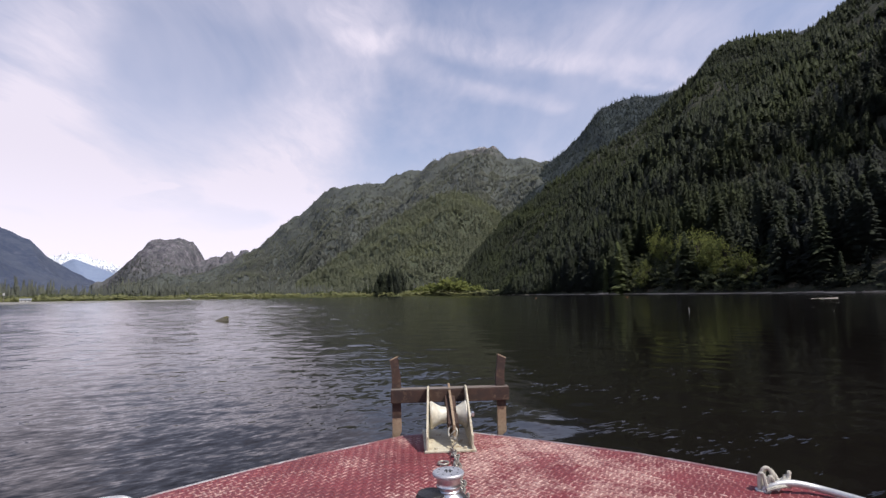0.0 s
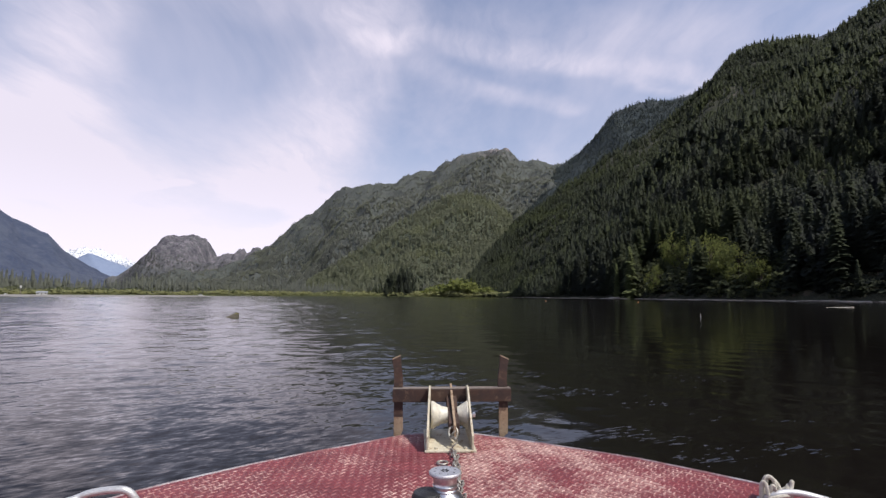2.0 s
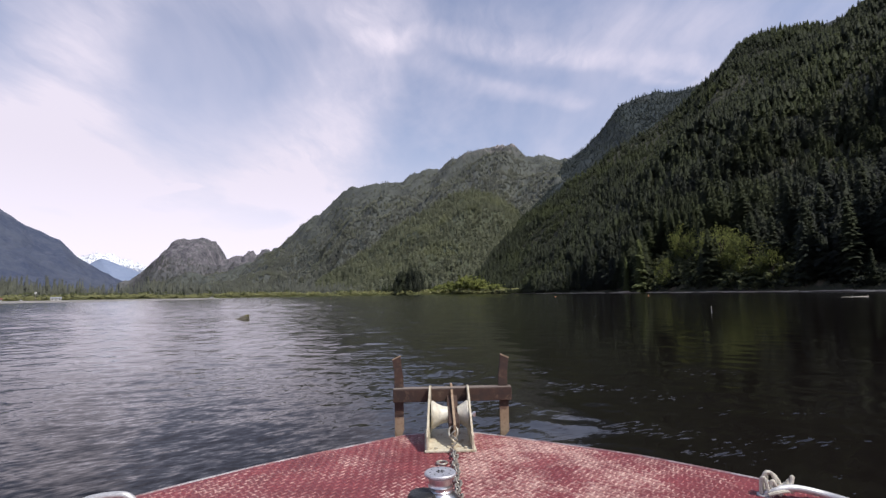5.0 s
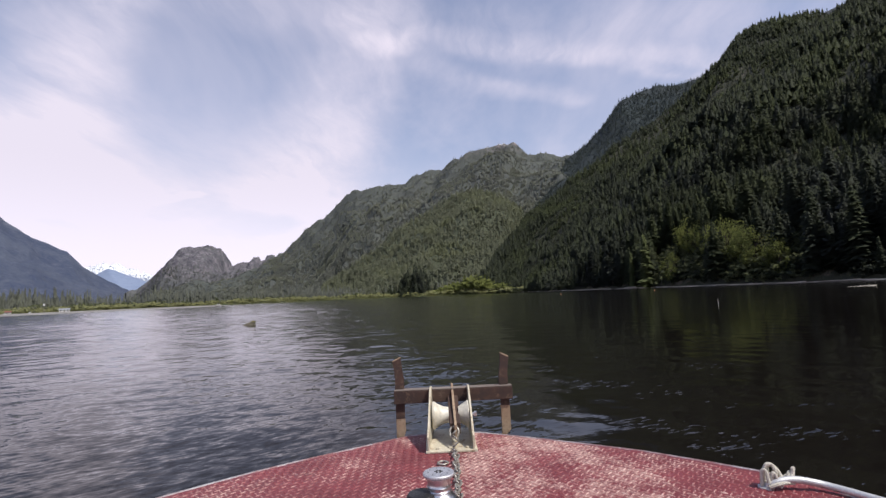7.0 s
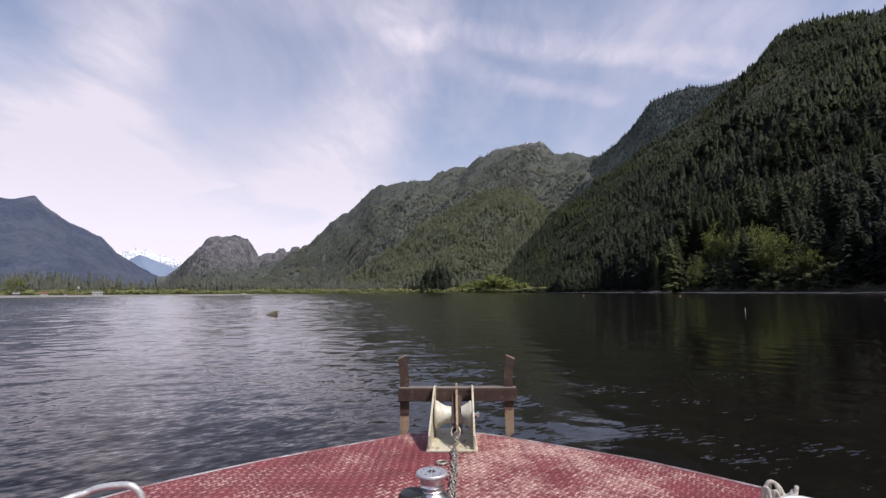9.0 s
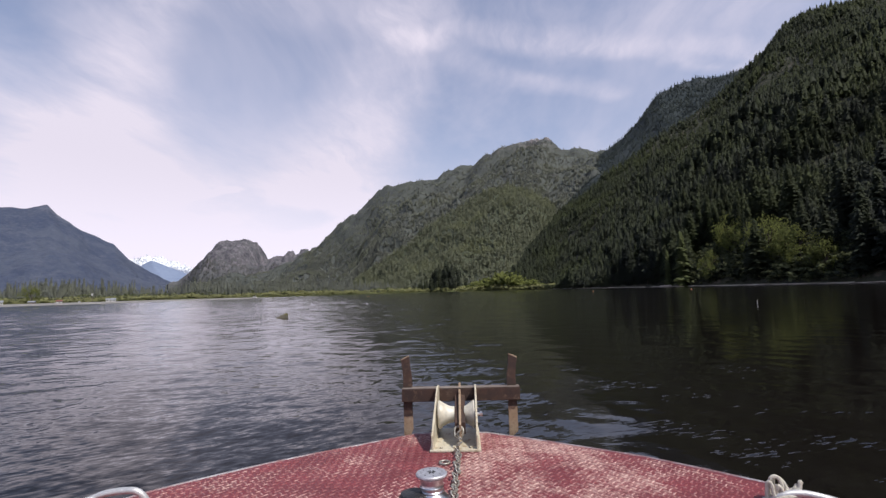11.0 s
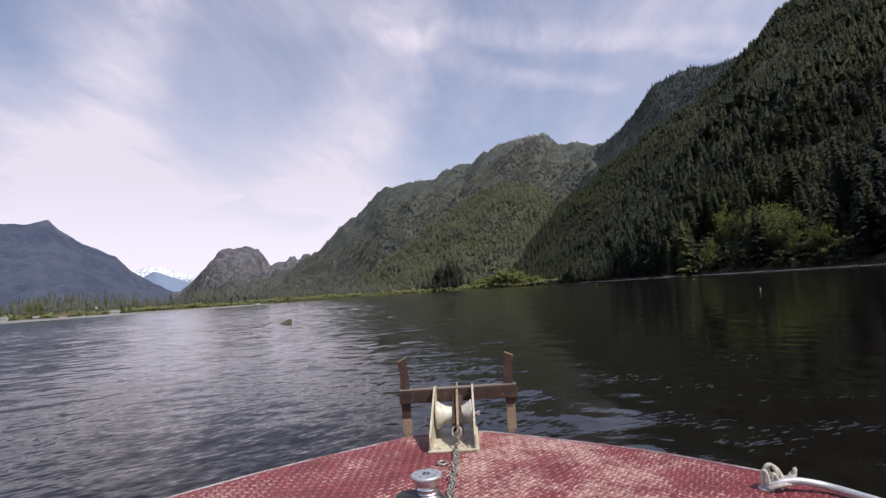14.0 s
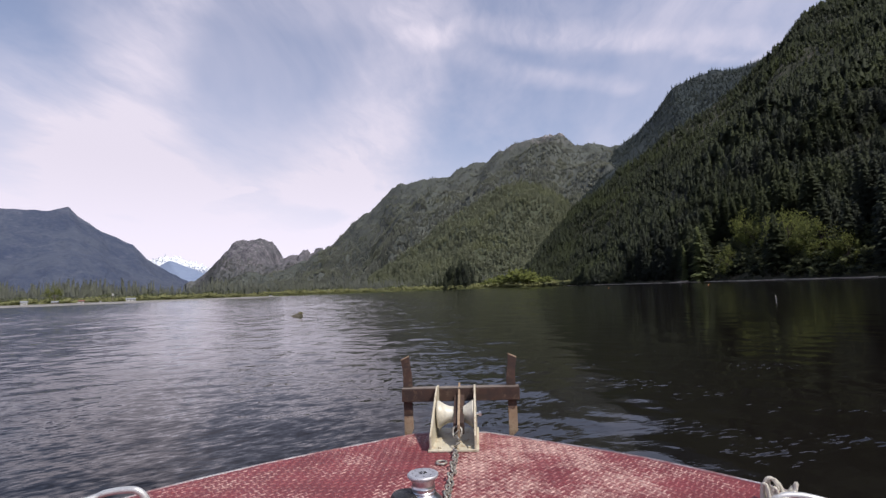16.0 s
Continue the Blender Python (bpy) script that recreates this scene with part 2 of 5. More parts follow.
    b = n.add("Bump", {"Normal": unit.outputs[0], "Height": h, "Strength": n.math("MULTIPLY", n.math("ADD", 0.34, n.math("MULTIPLY", gust, 0.46)), n.math("ADD", 0.55, n.math("MULTIPLY", side, 0.85))), "Distance": 1.0})
    p = n.add("BsdfPrincipled", {"Base Color": (0.0066, 0.0053, 0.0047, 1), "Roughness": n.math("ADD", 0.018, n.math("MULTIPLY", n.ramp(away, 12.0, 45.0), n.math("SUBTRACT", 0.08, n.math("MULTIPLY", windy, 0.06)))), "IOR": 1.33, "Normal": b.outputs[0]})
    n.add("OutputMaterial", {0: p.outputs[0]})
    return m


def tread_mat(name, paint, bare, lo, hi, tread, grain):
    """Deck paint rubbed through where feet and chain go: in patches, most to starboard of the chain."""
    m = bpy.data.materials.new(name)
    m.use_nodes = True
    n = Nodes(m.node_tree)
    place = n.add("TexCoord").outputs["Object"]
    px, py, _ = n.add("SeparateXYZ", {0: place}).outputs
    trod = n.math("MULTIPLY", n.ramp(px, -0.15, 0.25), n.ramp(px, 1.25, 0.6))
    patch, fine = n.noise(place, 3.1, 6, 0.68), n.noise(place, 34.0, 5, 0.75)
    wear = n.math("ADD", n.math("ADD", n.math("MULTIPLY", patch, 0.55), n.math("MULTIPLY", fine, 0.45)), n.math("MULTIPLY", trod, tread))
    color = n.mix(n.ramp(wear, lo, hi), n.mix(n.ramp(n.noise(place, 5.0, 4, 0.6), 0.3, 0.7), paint, tuple(c * 0.72 for c in paint)), bare)
    grit = n.noise(place, grain, 4, 0.65)
    color = n.mix(n.ramp(grit, 0.25, 0.7), n.mix(0.4, color, (0.02, 0.01, 0.01)), color)
    b = n.add("Bump", {"Height": grit, "Strength": 0.35, "Distance": 0.002})
    p = n.add("BsdfPrincipled", {"Base Color": color, "Roughness": n.math("ADD", 0.38, n.math("MULTIPLY", grit, 0.25)), "Normal": b.outputs[0]})
    n.add("OutputMaterial", {0: p.outputs[0]})
    return m


WATER = water_mat()
DECK_PAINT = tread_mat("oxide_red_deck_paint", (0.21, 0.034, 0.042), (0.48, 0.28, 0.24), 0.53, 0.70, 0.095, 90)
LUG_PAINT = tread_mat("worn_lug_paint", (0.29, 0.072, 0.076), (0.62, 0.41, 0.36), 0.46, 0.64, 0.06, 240)
HULL_PAINT = surface_mat("hull_paint", [(0.20, 0.21, 0.22), (0.30, 0.31, 0.32), (0.12, 0.12, 0.12)], 1.5, 0.55)
EDGE_METAL = surface_mat("bare_edge_metal", [(0.60, 0.56, 0.56), (0.34, 0.15, 0.14), (0.70, 0.67, 0.66)], 4.0, 0.45, 0.5, 0.3, 60, 0.002)
CREAM = surface_mat("cream_painted_steel", [(0.68, 0.62, 0.48), (0.56, 0.48, 0.34), (0.36, 0.24, 0.13)], 7.0, 0.5, 0.0, 0.3, 80, 0.002, spread=(0.40, 0.70))
NYLON = surface_mat("white_nylon_roller", [(0.78, 0.74, 0.62), (0.68, 0.62, 0.48)], 9.0, 0.4, 0.0, 0.1, 60, 0.001)
RUST = surface_mat("rusted_anchor_steel", [(0.085, 0.045, 0.032), (0.050, 0.030, 0.025), (0.15, 0.095, 0.065)], 12.0, 0.8, 0.1, 0.6, 120, 0.003)
# worn tan; also stands for sunlight on the arms and fluke tops
TAN = surface_mat("worn_and_sunlit_tan_steel", [(0.46, 0.34, 0.23), (0.36, 0.25, 0.16), (0.22, 0.12, 0.07)], 14.0, 0.7, 0.1, 0.4, 120, 0.002)
CHROME = surface_mat("polished_steel", [(0.78, 0.77, 0.78), (0.64, 0.63, 0.64)], 10.0, 0.34, 1.0, 0.08, 120, 0.001)
CAP_STEEL = surface_mat("scratched_steel", [(0.74, 0.73, 0.76), (0.60, 0.59, 0.62), (0.42, 0.41, 0.43)], 30.0, 0.52, 0.7, 0.15, 300, 0.001)
ALU = surface_mat("brushed_aluminium_tube", [(0.80, 0.79, 0.78), (0.68, 0.67, 0.67)], 8.0, 0.50, 0.6, 0.1, 150, 0.001)
GALV = surface_mat("weathered_galvanised_chain", [(0.46, 0.45, 0.41), (0.32, 0.29, 0.25), (0.20, 0.14, 0.09)], 30.0, 0.55, 0.4, 0.4, 200, 0.001)
BLACK = surface_mat("black_plastic", [(0.018, 0.018, 0.02), (0.03, 0.03, 0.032)], 10.0, 0.45)
# weathered grey with the sunlight on the bar's top put in
LIT_GREYWOOD = surface_mat("lit_grey_wood", [(0.24, 0.20, 0.17), (0.17, 0.13, 0.11), (0.15, 0.10, 0.08)], 9.0, 0.8, 0.0, 0.4, 90, 0.002, grain=(0.2, 1, 1))
FLOAT_PAINT = surface_mat("faded_orange_plastic", [(0.62, 0.24, 0.07), (0.50, 0.22, 0.10)], 4.0, 0.5)
ROPE = surface_mat("off_white_rope", [(0.68, 0.64, 0.55), (0.52, 0.48, 0.40)], 40.0, 0.85, 0.0, 0.8, 260, 0.003)
BARK = surface_mat("conifer_bark", [(0.085, 0.062, 0.045), (0.05, 0.038, 0.03), (0.13, 0.10, 0.08)], 1.5, 0.9, 0.0, 0.7, 6, 0.03, grain=(1, 1, 0.3))
DRIFT = surface_mat("bleached_driftwood", [(0.74, 0.68, 0.58), (0.56, 0.50, 0.42), (0.30, 0.24, 0.18)], 1.2, 0.85, 0.0, 0.6, 10, 0.02, grain=(0.25, 1, 1), rand=0.5)
STUMP = surface_mat("wet_mossy_wood", [(0.15, 0.125, 0.09), (0.20, 0.18, 0.125), (0.06, 0.048, 0.036)], 1.6, 0.8, 0.0, 0.8, 9, 0.05)
MOSS = surface_mat("dry_moss", [(0.20, 0.17, 0.07), (0.13, 0.12, 0.05), (0.26, 0.22, 0.12)], 6.0, 0.9, 0.0, 0.8, 40, 0.02)
GRAVEL = surface_mat("river_gravel", [(0.30, 0.28, 0.26), (0.21, 0.19, 0.17), (0.36, 0.34, 0.31)], 0.05, 0.95, 0.0, 0.6, 1.5, 0.1)
MARSH = surface_mat("marsh_grass", [(0.115, 0.145, 0.035), (0.075, 0.105, 0.028), (0.19, 0.185, 0.06)], 0.02, 0.95, 0.0, 0.8, 0.6, 0.4)
SIDING = surface_mat("white_siding", [(0.60, 0.60, 0.58), (0.48, 0.47, 0.45)], 0.4, 0.7, grain=(0.2, 0.2, 2))
TIMBER = surface_mat("grey_timber", [(0.28, 0.25, 0.22), (0.20, 0.17, 0.14)], 0.6, 0.85)
ROOFING = surface_mat("metal_roofing", [(0.42, 0.43, 0.45), (0.33, 0.34, 0.36)], 0.5, 0.5, 0.3)
ROOF_RED = surface_mat("rust_red_roofing", [(0.28, 0.10, 0.07), (0.20, 0.08, 0.06)], 0.5, 0.6)
PANE = surface_mat("dark_window", [(0.02, 0.025, 0.03), (0.03, 0.035, 0.04)], 1.0, 0.1)
# bluish dark end stands for shade, greener light end for sunlit needles
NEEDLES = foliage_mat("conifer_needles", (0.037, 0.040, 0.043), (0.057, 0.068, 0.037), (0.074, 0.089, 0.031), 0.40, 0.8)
NEEDLES_PALE = foliage_mat("pale_fir_needles", (0.080, 0.096, 0.050), (0.140, 0.160, 0.072), (0.155, 0.175, 0.072), 0.42)
# distance haze put into these needles: paler and greyer than living conifers
NEEDLES_FAR = foliage_mat("hazed_far_conifer_needles", (0.150, 0.155, 0.154), (0.184, 0.194, 0.154), (0.208, 0.220, 0.140), 0.4, 0.78)
# sunlit copy of the conifer needles; sun and haze put into the colour
NEEDLES_SPUR = foliage_mat("painted_sunlit_needles", (0.122, 0.130, 0.102), (0.156, 0.168, 0.106), (0.180, 0.194, 0.098), 0.4, 0.78)
# valley and dome needles lightened; the haze before them is in the colour
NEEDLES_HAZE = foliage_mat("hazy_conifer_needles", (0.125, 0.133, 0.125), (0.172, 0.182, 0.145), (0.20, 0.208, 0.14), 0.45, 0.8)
NEEDLES_DOME = foliage_mat("hazed_dome_conifer_needles", (0.095, 0.100, 0.098), (0.130, 0.136, 0.122), (0.14, 0.145, 0.125), 0.45, 0.75)
REEDS = foliage_mat("yellow_green_willow_leaves", (0.17, 0.178, 0.088), (0.25, 0.252, 0.115), (0.27, 0.265, 0.125), 0.35)
# blue haze mixed into the crag needles' colour
NEEDLES_CRAG = foliage_mat("hazed_crag_conifer_needles", (0.042, 0.053, 0.056), (0.066, 0.080, 0.074), (0.078, 0.092, 0.076), 0.40)
LEAVES = foliage_mat("spring_alder_leaves", (0.080, 0.092, 0.034), (0.165, 0.185, 0.056), (0.215, 0.232, 0.068), 0.45)
MARSH_LEAVES = foliage_mat("dull_green_marsh_leaves", (0.080, 0.090, 0.050), (0.130, 0.142, 0.070), (0.15, 0.16, 0.078), 0.35)
NEAR_SLOPE = slope_mat("forest_floor", [(0.034, 0.036, 0.028), (0.052, 0.054, 0.034)], [(0.09, 0.07, 0.055), (0.17, 0.14, 0.11)], 900, 1000, shore=True, scale=0.02, amount=0.5)
# bluish haze lift painted into the mountain's wood colours
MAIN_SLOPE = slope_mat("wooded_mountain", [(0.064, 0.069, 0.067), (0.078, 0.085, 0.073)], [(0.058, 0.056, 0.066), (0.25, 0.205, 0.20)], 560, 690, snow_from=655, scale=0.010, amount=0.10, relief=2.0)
# spur ground greener than the main slope, sunlight put into its colour
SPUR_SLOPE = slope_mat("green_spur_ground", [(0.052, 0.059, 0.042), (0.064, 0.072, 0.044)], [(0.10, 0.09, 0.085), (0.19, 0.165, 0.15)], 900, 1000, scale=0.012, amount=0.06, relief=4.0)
# crag ground tinted blue to stand for haze
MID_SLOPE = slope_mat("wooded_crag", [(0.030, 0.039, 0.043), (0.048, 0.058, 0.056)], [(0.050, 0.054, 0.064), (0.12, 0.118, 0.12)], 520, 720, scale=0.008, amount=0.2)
# dome rock and woods paled, with the air's haze painted in
DOME_SLOPE = slope_mat("hazed_granite_dome", [(0.088, 0.090, 0.096), (0.115, 0.117, 0.112)], [(0.054, 0.051, 0.062), (0.21, 0.19, 0.205)], 60, 190, scale=0.006, amount=0.6, relief=12.0)
# blue distance haze painted into the base colours of the next three slopes
LEFT_SLOPE = slope_mat("haze_blue_wooded_mountain", [(0.044, 0.056, 0.096), (0.080, 0.092, 0.126)], [(0.085, 0.092, 0.13), (0.17, 0.172, 0.21)], 420, 640, snow_from=600, scale=0.006, amount=0.25, relief=12.0)
BLUE_SLOPE = slope_mat("painted_blue_haze", [(0.15, 0.19, 0.28), (0.19, 0.23, 0.32)], [(0.2, 0.23, 0.32), (0.3, 0.32, 0.4)], 900, 1000, scale=0.004)
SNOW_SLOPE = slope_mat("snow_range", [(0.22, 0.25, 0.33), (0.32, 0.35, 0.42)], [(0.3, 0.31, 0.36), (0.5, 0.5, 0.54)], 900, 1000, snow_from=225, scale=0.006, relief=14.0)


# ---- mesh helpers ----
def mesh_object(name, verts, faces, material, parent=None, matrix=None, smooth=False):
    data = bpy.data.meshes.new(name)
    data.from_pydata([tuple(v) for v in verts], [], [tuple(f) for f in faces])
    data.materials.append(material)
    if smooth:
        data.shade_smooth()
    ob = new(name, data)
    ob.parent = parent
    if matrix is not None:
        ob.matrix_basis = matrix
    return ob


def part(name, bm, material, parent, label="", smooth=False, matrix=None):
    bmesh.ops.recalc_face_normals(bm, faces=bm.faces)
    data = bpy.data.meshes.new(name)
    bm.to_mesh(data)
    bm.free()
    data.materials.append(material)
    if smooth:
        data.shade_smooth()
        data.set_sharp_from_angle(angle=radians(35))
    ob = new(name, data)
    ob.parent = parent
    if matrix is not None:
        ob.matrix_basis = matrix
    return tagged(ob, label) if label else ob


def box(bm, lo, hi, bevel=0.0, m=None):
    c = [(a + b) / 2 for a, b in zip(lo, hi)]
    s = [b - a for a, b in zip(lo, hi)]
    got = bmesh.ops.create_cube(bm, size=1.0, matrix=Matrix.LocRotScale(c, None, s))["verts"]
    if bevel:
        edges = list({e for v in got for e in v.link_edges})
        got = bmesh.ops.bevel(bm, geom=edges, offset=bevel, segments=2, profile=0.5, affect="EDGES")["verts"]
    if m is not None:
        bmesh.ops.transform(bm, matrix=m, verts=got)


def prism(bm, outline, lo, hi, axis=2, bevel=0.0):
    """An outline of 2D points pushed from lo to hi along the axis."""
    def at(p, h):
        return {0: (h, p[0], p[1]), 1: (p[0], h, p[1]), 2: (p[0], p[1], h)}[axis]
    a = [bm.verts.new(at(p, lo)) for p in outline]
    b = [bm.verts.new(at(p, hi)) for p in outline]
    k = len(outline)
    faces = [bm.faces.new(a[::-1]), bm.faces.new(b)]
    faces += [bm.faces.new((a[i], a[(i + 1) % k], b[(i + 1) % k], b[i])) for i in range(k)]
    if bevel:
        bmesh.ops.bevel(bm, geom=list({e for f in faces for e in f.edges}), offset=bevel, segments=2, profile=0.5, affect="EDGES")


def lathe(bm, profile, n=24, m=None):
    """A profile of (radius, height) turned about z."""
    rings, made = [], []
    for r, z in profile:
        ring = [bm.verts.new((r * math.cos(2 * math.pi * i / n), r * math.sin(2 * math.pi * i / n), z)) for i in range(n)]
        rings.append(ring)
        made += ring
    for a, b in zip(rings, rings[1:]):
        for i in range(n):
            bm.faces.new((a[i], a[(i + 1) % n], b[(i + 1) % n], b[i]))
    bm.faces.new(rings[0][::-1])
    bm.faces.new(rings[-1])
    if m is not None:
        bmesh.ops.transform(bm, matrix=m, verts=made)


def tube(bm, points, radius, n=8, closed=False):
    """A round tube along points; radius may be one number or one for each point."""
    pts = [Vector(p) for p in points]
    k = len(pts)
    rings, side = [], None
    for i, p in enumerate(pts):
        before = pts[i - 1] if i or closed else p
        after = pts[(i + 1) % k] if i < k - 1 or closed else p
        t = (after - before).normalized()
        if side is None:
            side = t.orthogonal().normalized()
        side = (side - t * side.dot(t)).normalized()
        over = t.cross(side)
        r = radius[i] if isinstance(radius, (list, tuple)) else radius
        rings.append([bm.verts.new(p + side * (r * math.cos(2 * math.pi * j / n)) + over * (r * math.sin(2 * math.pi * j / n))) for j in range(n)])
    pairs = list(zip(rings, rings[1:])) + ([(rings[-1], rings[0])] if closed else [])
    for a, b in pairs:
        for j in range(n):
            bm.faces.new((a[j], a[(j + 1) % n], b[(j + 1) % n], b[j]))
    if not closed:
        bm.faces.new(rings[0][::-1])
        bm.faces.new(rings[-1])


def smooth_path(points, steps=6):
    """Catmull-Rom through the points."""
    p = [Vector(q) for q in points]
    p = [2 * p[0] - p[1], *p, 2 * p[-1] - p[-2]]
    out = []
    for i in range(1, len(p) - 2):
        for s in range(steps):
            t = s / steps
            out.append(0.5 * (2 * p[i] + (p[i + 1] - p[i - 1]) * t + (2 * p[i - 1] - 5 * p[i] + 4 * p[i + 1] - p[i + 2]) * t * t + (3 * p[i] - p[i - 1] - 3 * p[i + 1] + p[i + 2]) * t ** 3))
    return out + [p[-2]]


def triangles_object(name, verts, tris, material, tint=None):
    """One mesh from arrays of vertices and triangles, with a tint for each vertex."""
    data = bpy.data.meshes.new(name)
    data.vertices.add(len(verts))
    data.vertices.foreach_set("co", np.ascontiguousarray(verts, np.float32).ravel())
    data.loops.add(tris.size)
    data.loops.foreach_set("vertex_index", np.ascontiguousarray(tris, np.int32).ravel())
    data.polygons.add(len(tris))
    data.polygons.foreach_set("loop_start", np.arange(0, tris.size, 3, dtype=np.int32))
    if tint is not None:
        data.attributes.new("tint", "FLOAT", "POINT").data.foreach_set("value", np.ascontiguousarray(tint, np.float32))
    data.update(calc_edges=True)
    data.materials.append(material)
    return new(name, data)


rng = np.random.default_rng(11)
LATTICE = rng.random((256, 256))


def value_noise(x, y):
    xi, yi = np.floor(x).astype(int), np.floor(y).astype(int)
    fx, fy = x - xi, y - yi
    fx, fy = fx * fx * (3 - 2 * fx), fy * fy * (3 - 2 * fy)
    g = lambda a, b: LATTICE[a % 256, b % 256]
    return (g(xi, yi) * (1 - fx) + g(xi + 1, yi) * fx) * (1 - fy) + (g(xi, yi + 1) * (1 - fx) + g(xi + 1, yi + 1) * fx) * fy


def fractal(x, y, octaves=4):
    total = 0
    for o in range(octaves):
        total = total + (value_noise(x * 2 ** o + 17.3 * o, y * 2 ** o + 5.1 * o) - 0.5) / 2 ** o
    return total


# ---- the setting: water, valley floor and mountains ----
def sheet(name, xs, ys, height, material, label, category, matrix=None):
    gx, gy = np.meshgrid(xs, ys)
    z = height(gx, gy)
    nx, ny = len(xs), len(ys)
    verts = np.stack([gx, gy, z], -1).reshape(-1, 3).tolist()
    faces = [(j * nx + i, j * nx + i + 1, (j + 1) * nx + i + 1, (j + 1) * nx + i) for j in range(ny - 1) for i in range(nx - 1)]
    return tagged(mesh_object(name, verts, faces, material, smooth=True), label, category, kind="structure")


def lake():
    """The lake's surface, finest about the boat. Waves lengthen with distance to fit the camera's view and die down
    under the steep shore.
    """
    reach = np.concatenate([[0.0], 1.5 * 1.0088 ** np.arange(0, 775), [1700, 2600, 4900]])
    turn = np.radians(np.concatenate([np.arange(-52, 62, 0.5), np.arange(64, 306, 6.0)]))
    r, a = np.meshgrid(reach, turn)
    x, y = -r * np.sin(a), r * np.cos(a)
    open_lake = np.clip((0.7 * y - 1.7 * x + 12) / 110, 0, 1)
    z = x * 0
    c, s = math.cos(radians(14)), math.sin(radians(14))
    for i, size in enumerate((0.3, 0.5, 0.8, 1.3, 2.1, 3.4, 5.5, 8.8, 14, 22.5, 36)):
        ratio = size / np.maximum(r, 0.5)
        part_ = np.clip((ratio - 0.016) / 0.012, 0, 1) * np.clip((np.maximum(0.062, 1.2 / np.maximum(r, 0.5)) - ratio) / 0.03, 0, 1)
        px, py = (x * c + y * s) / size * 1.15, (y * c - x * s) / size
        n = value_noise(px + 9.7 * i, py + 3.3 * i + 0.35 * value_noise(px * 1.7, py * 0.5)) - 0.5
        z = z + 0.066 * (np.clip(75 / np.maximum(r, 1), 0.30, 1)) * size * n * part_ * (0.20 + 0.80 * open_lake)
    z = np.clip(z, -0.4, 0.4) * np.clip((1300 - r) / 300, 0, 1)
    nt, nr = r.shape
    verts = np.stack([x, y, z], -1).reshape(-1, 3)
    i, j = np.meshgrid(np.arange(nr - 1), np.arange(nt))
    k = (j + 1) % nt
    p, q, u_, t_ = j * nr + i, j * nr + i + 1, k * nr + i + 1, k * nr + i
    tris = np.concatenate([np.stack([p, q, u_], -1).reshape(-1, 3), np.stack([p, u_, t_], -1).reshape(-1, 3)])
    ob = triangles_object("water", verts, tris, WATER)
    ob.data.shade_smooth()
    return tagged(ob, "dark rippled lake water mirroring sky and forest", "water", kind="structure")


lake()
sheet("ground", np.linspace(-4900, 4900, 15), np.linspace(-4900, 4900, 15), lambda x, y: x * 0 - 6.0, GRAVEL, "grey gravel lake bed under the water", "ground")


def shore_y(x):
    """Where the valley floor begins, for each x."""
    return np.interp(x, [-4000, -1300, -900, -600, -460, -400, -330, -250, -100, 0, 64, 120, 900], [300, 480, 560, 640, 660, 690, 760, 815, 840, 740, 655, 640, 640]) + 26 * fractal(x / 90.0, x * 0, 4)


def valley_height(x, y):
    inland = y - shore_y(x)
    rise = np.clip(inland, -60, 60) / 60 * 1.2 + np.clip(inland - 60, 0, 2500) * 0.004
    return rise + 0.8 * fractal(x / 40, y / 40, 3) * np.clip(inland / 40, 0, 1)


sheet("valley_floor", np.linspace(-4000, 900, 190), np.concatenate([np.linspace(280, 1250, 140), np.linspace(1270, 4600, 30)]), valley_height, MARSH, "flat marshy valley floor of yellow-green grass", "marsh")


class Range:
    """A mountain side: a crest over a foot, both given by a few turning points from one end to the other."""

    def __init__(self, crest, foot, rough, grain, bend=1.0, knobs=0.12):
        self.crest, self.foot = np.array(crest, float), np.array(foot, float)
        self.rough, self.grain, self.bend, self.knobs = rough, grain, bend, knobs

    def at(self, u, v):
        k = np.linspace(0, 1, len(self.crest))
        kf = np.linspace(0, 1, len(self.foot))
        c = [np.interp(u, k, self.crest[:, i]) for i in range(3)]
        f = [np.interp(u, kf, self.foot[:, i]) for i in range(3)]
        vv = np.minimum(v, 2 - v)
        x, y = f[0] + (c[0] - f[0]) * v, f[1] + (c[1] - f[1]) * v
        prof = np.sign(vv) * np.abs(vv) ** self.bend
        z = f[2] + (c[2] - f[2]) * prof
        ease = np.clip(vv / 0.12, 0, 1) * np.clip((1.06 - vv) / 0.3, 0.12, 1)
        gully = np.abs(fractal(x / self.grain + y / self.grain * 0.3, y / self.grain * 0.6, 5))
        z = z + self.rough * (fractal(x / self.grain, y / self.grain, 5) - 0.8 * gully) * ease + self.rough * self.knobs * fractal(x / self.grain * 7, y / self.grain * 7, 3) * np.clip(vv / 0.1, 0, 1)
        return x, y, z

    def build(self, name, material, nu, nv, label, back=1.5, kind="structure"):
        u, v = np.meshgrid(np.linspace(0, 1, nu), np.linspace(-0.02, back, nv))
        verts = np.stack(self.at(u, v), -1).reshape(-1, 3).tolist()
        faces = [(j * nu + i, j * nu + i + 1, (j + 1) * nu + i + 1, (j + 1) * nu + i) for j in range(nv - 1) for i in range(nu - 1)]
        return tagged(mesh_object(name, verts, faces, material, smooth=True), label, "mountain", kind=kind)


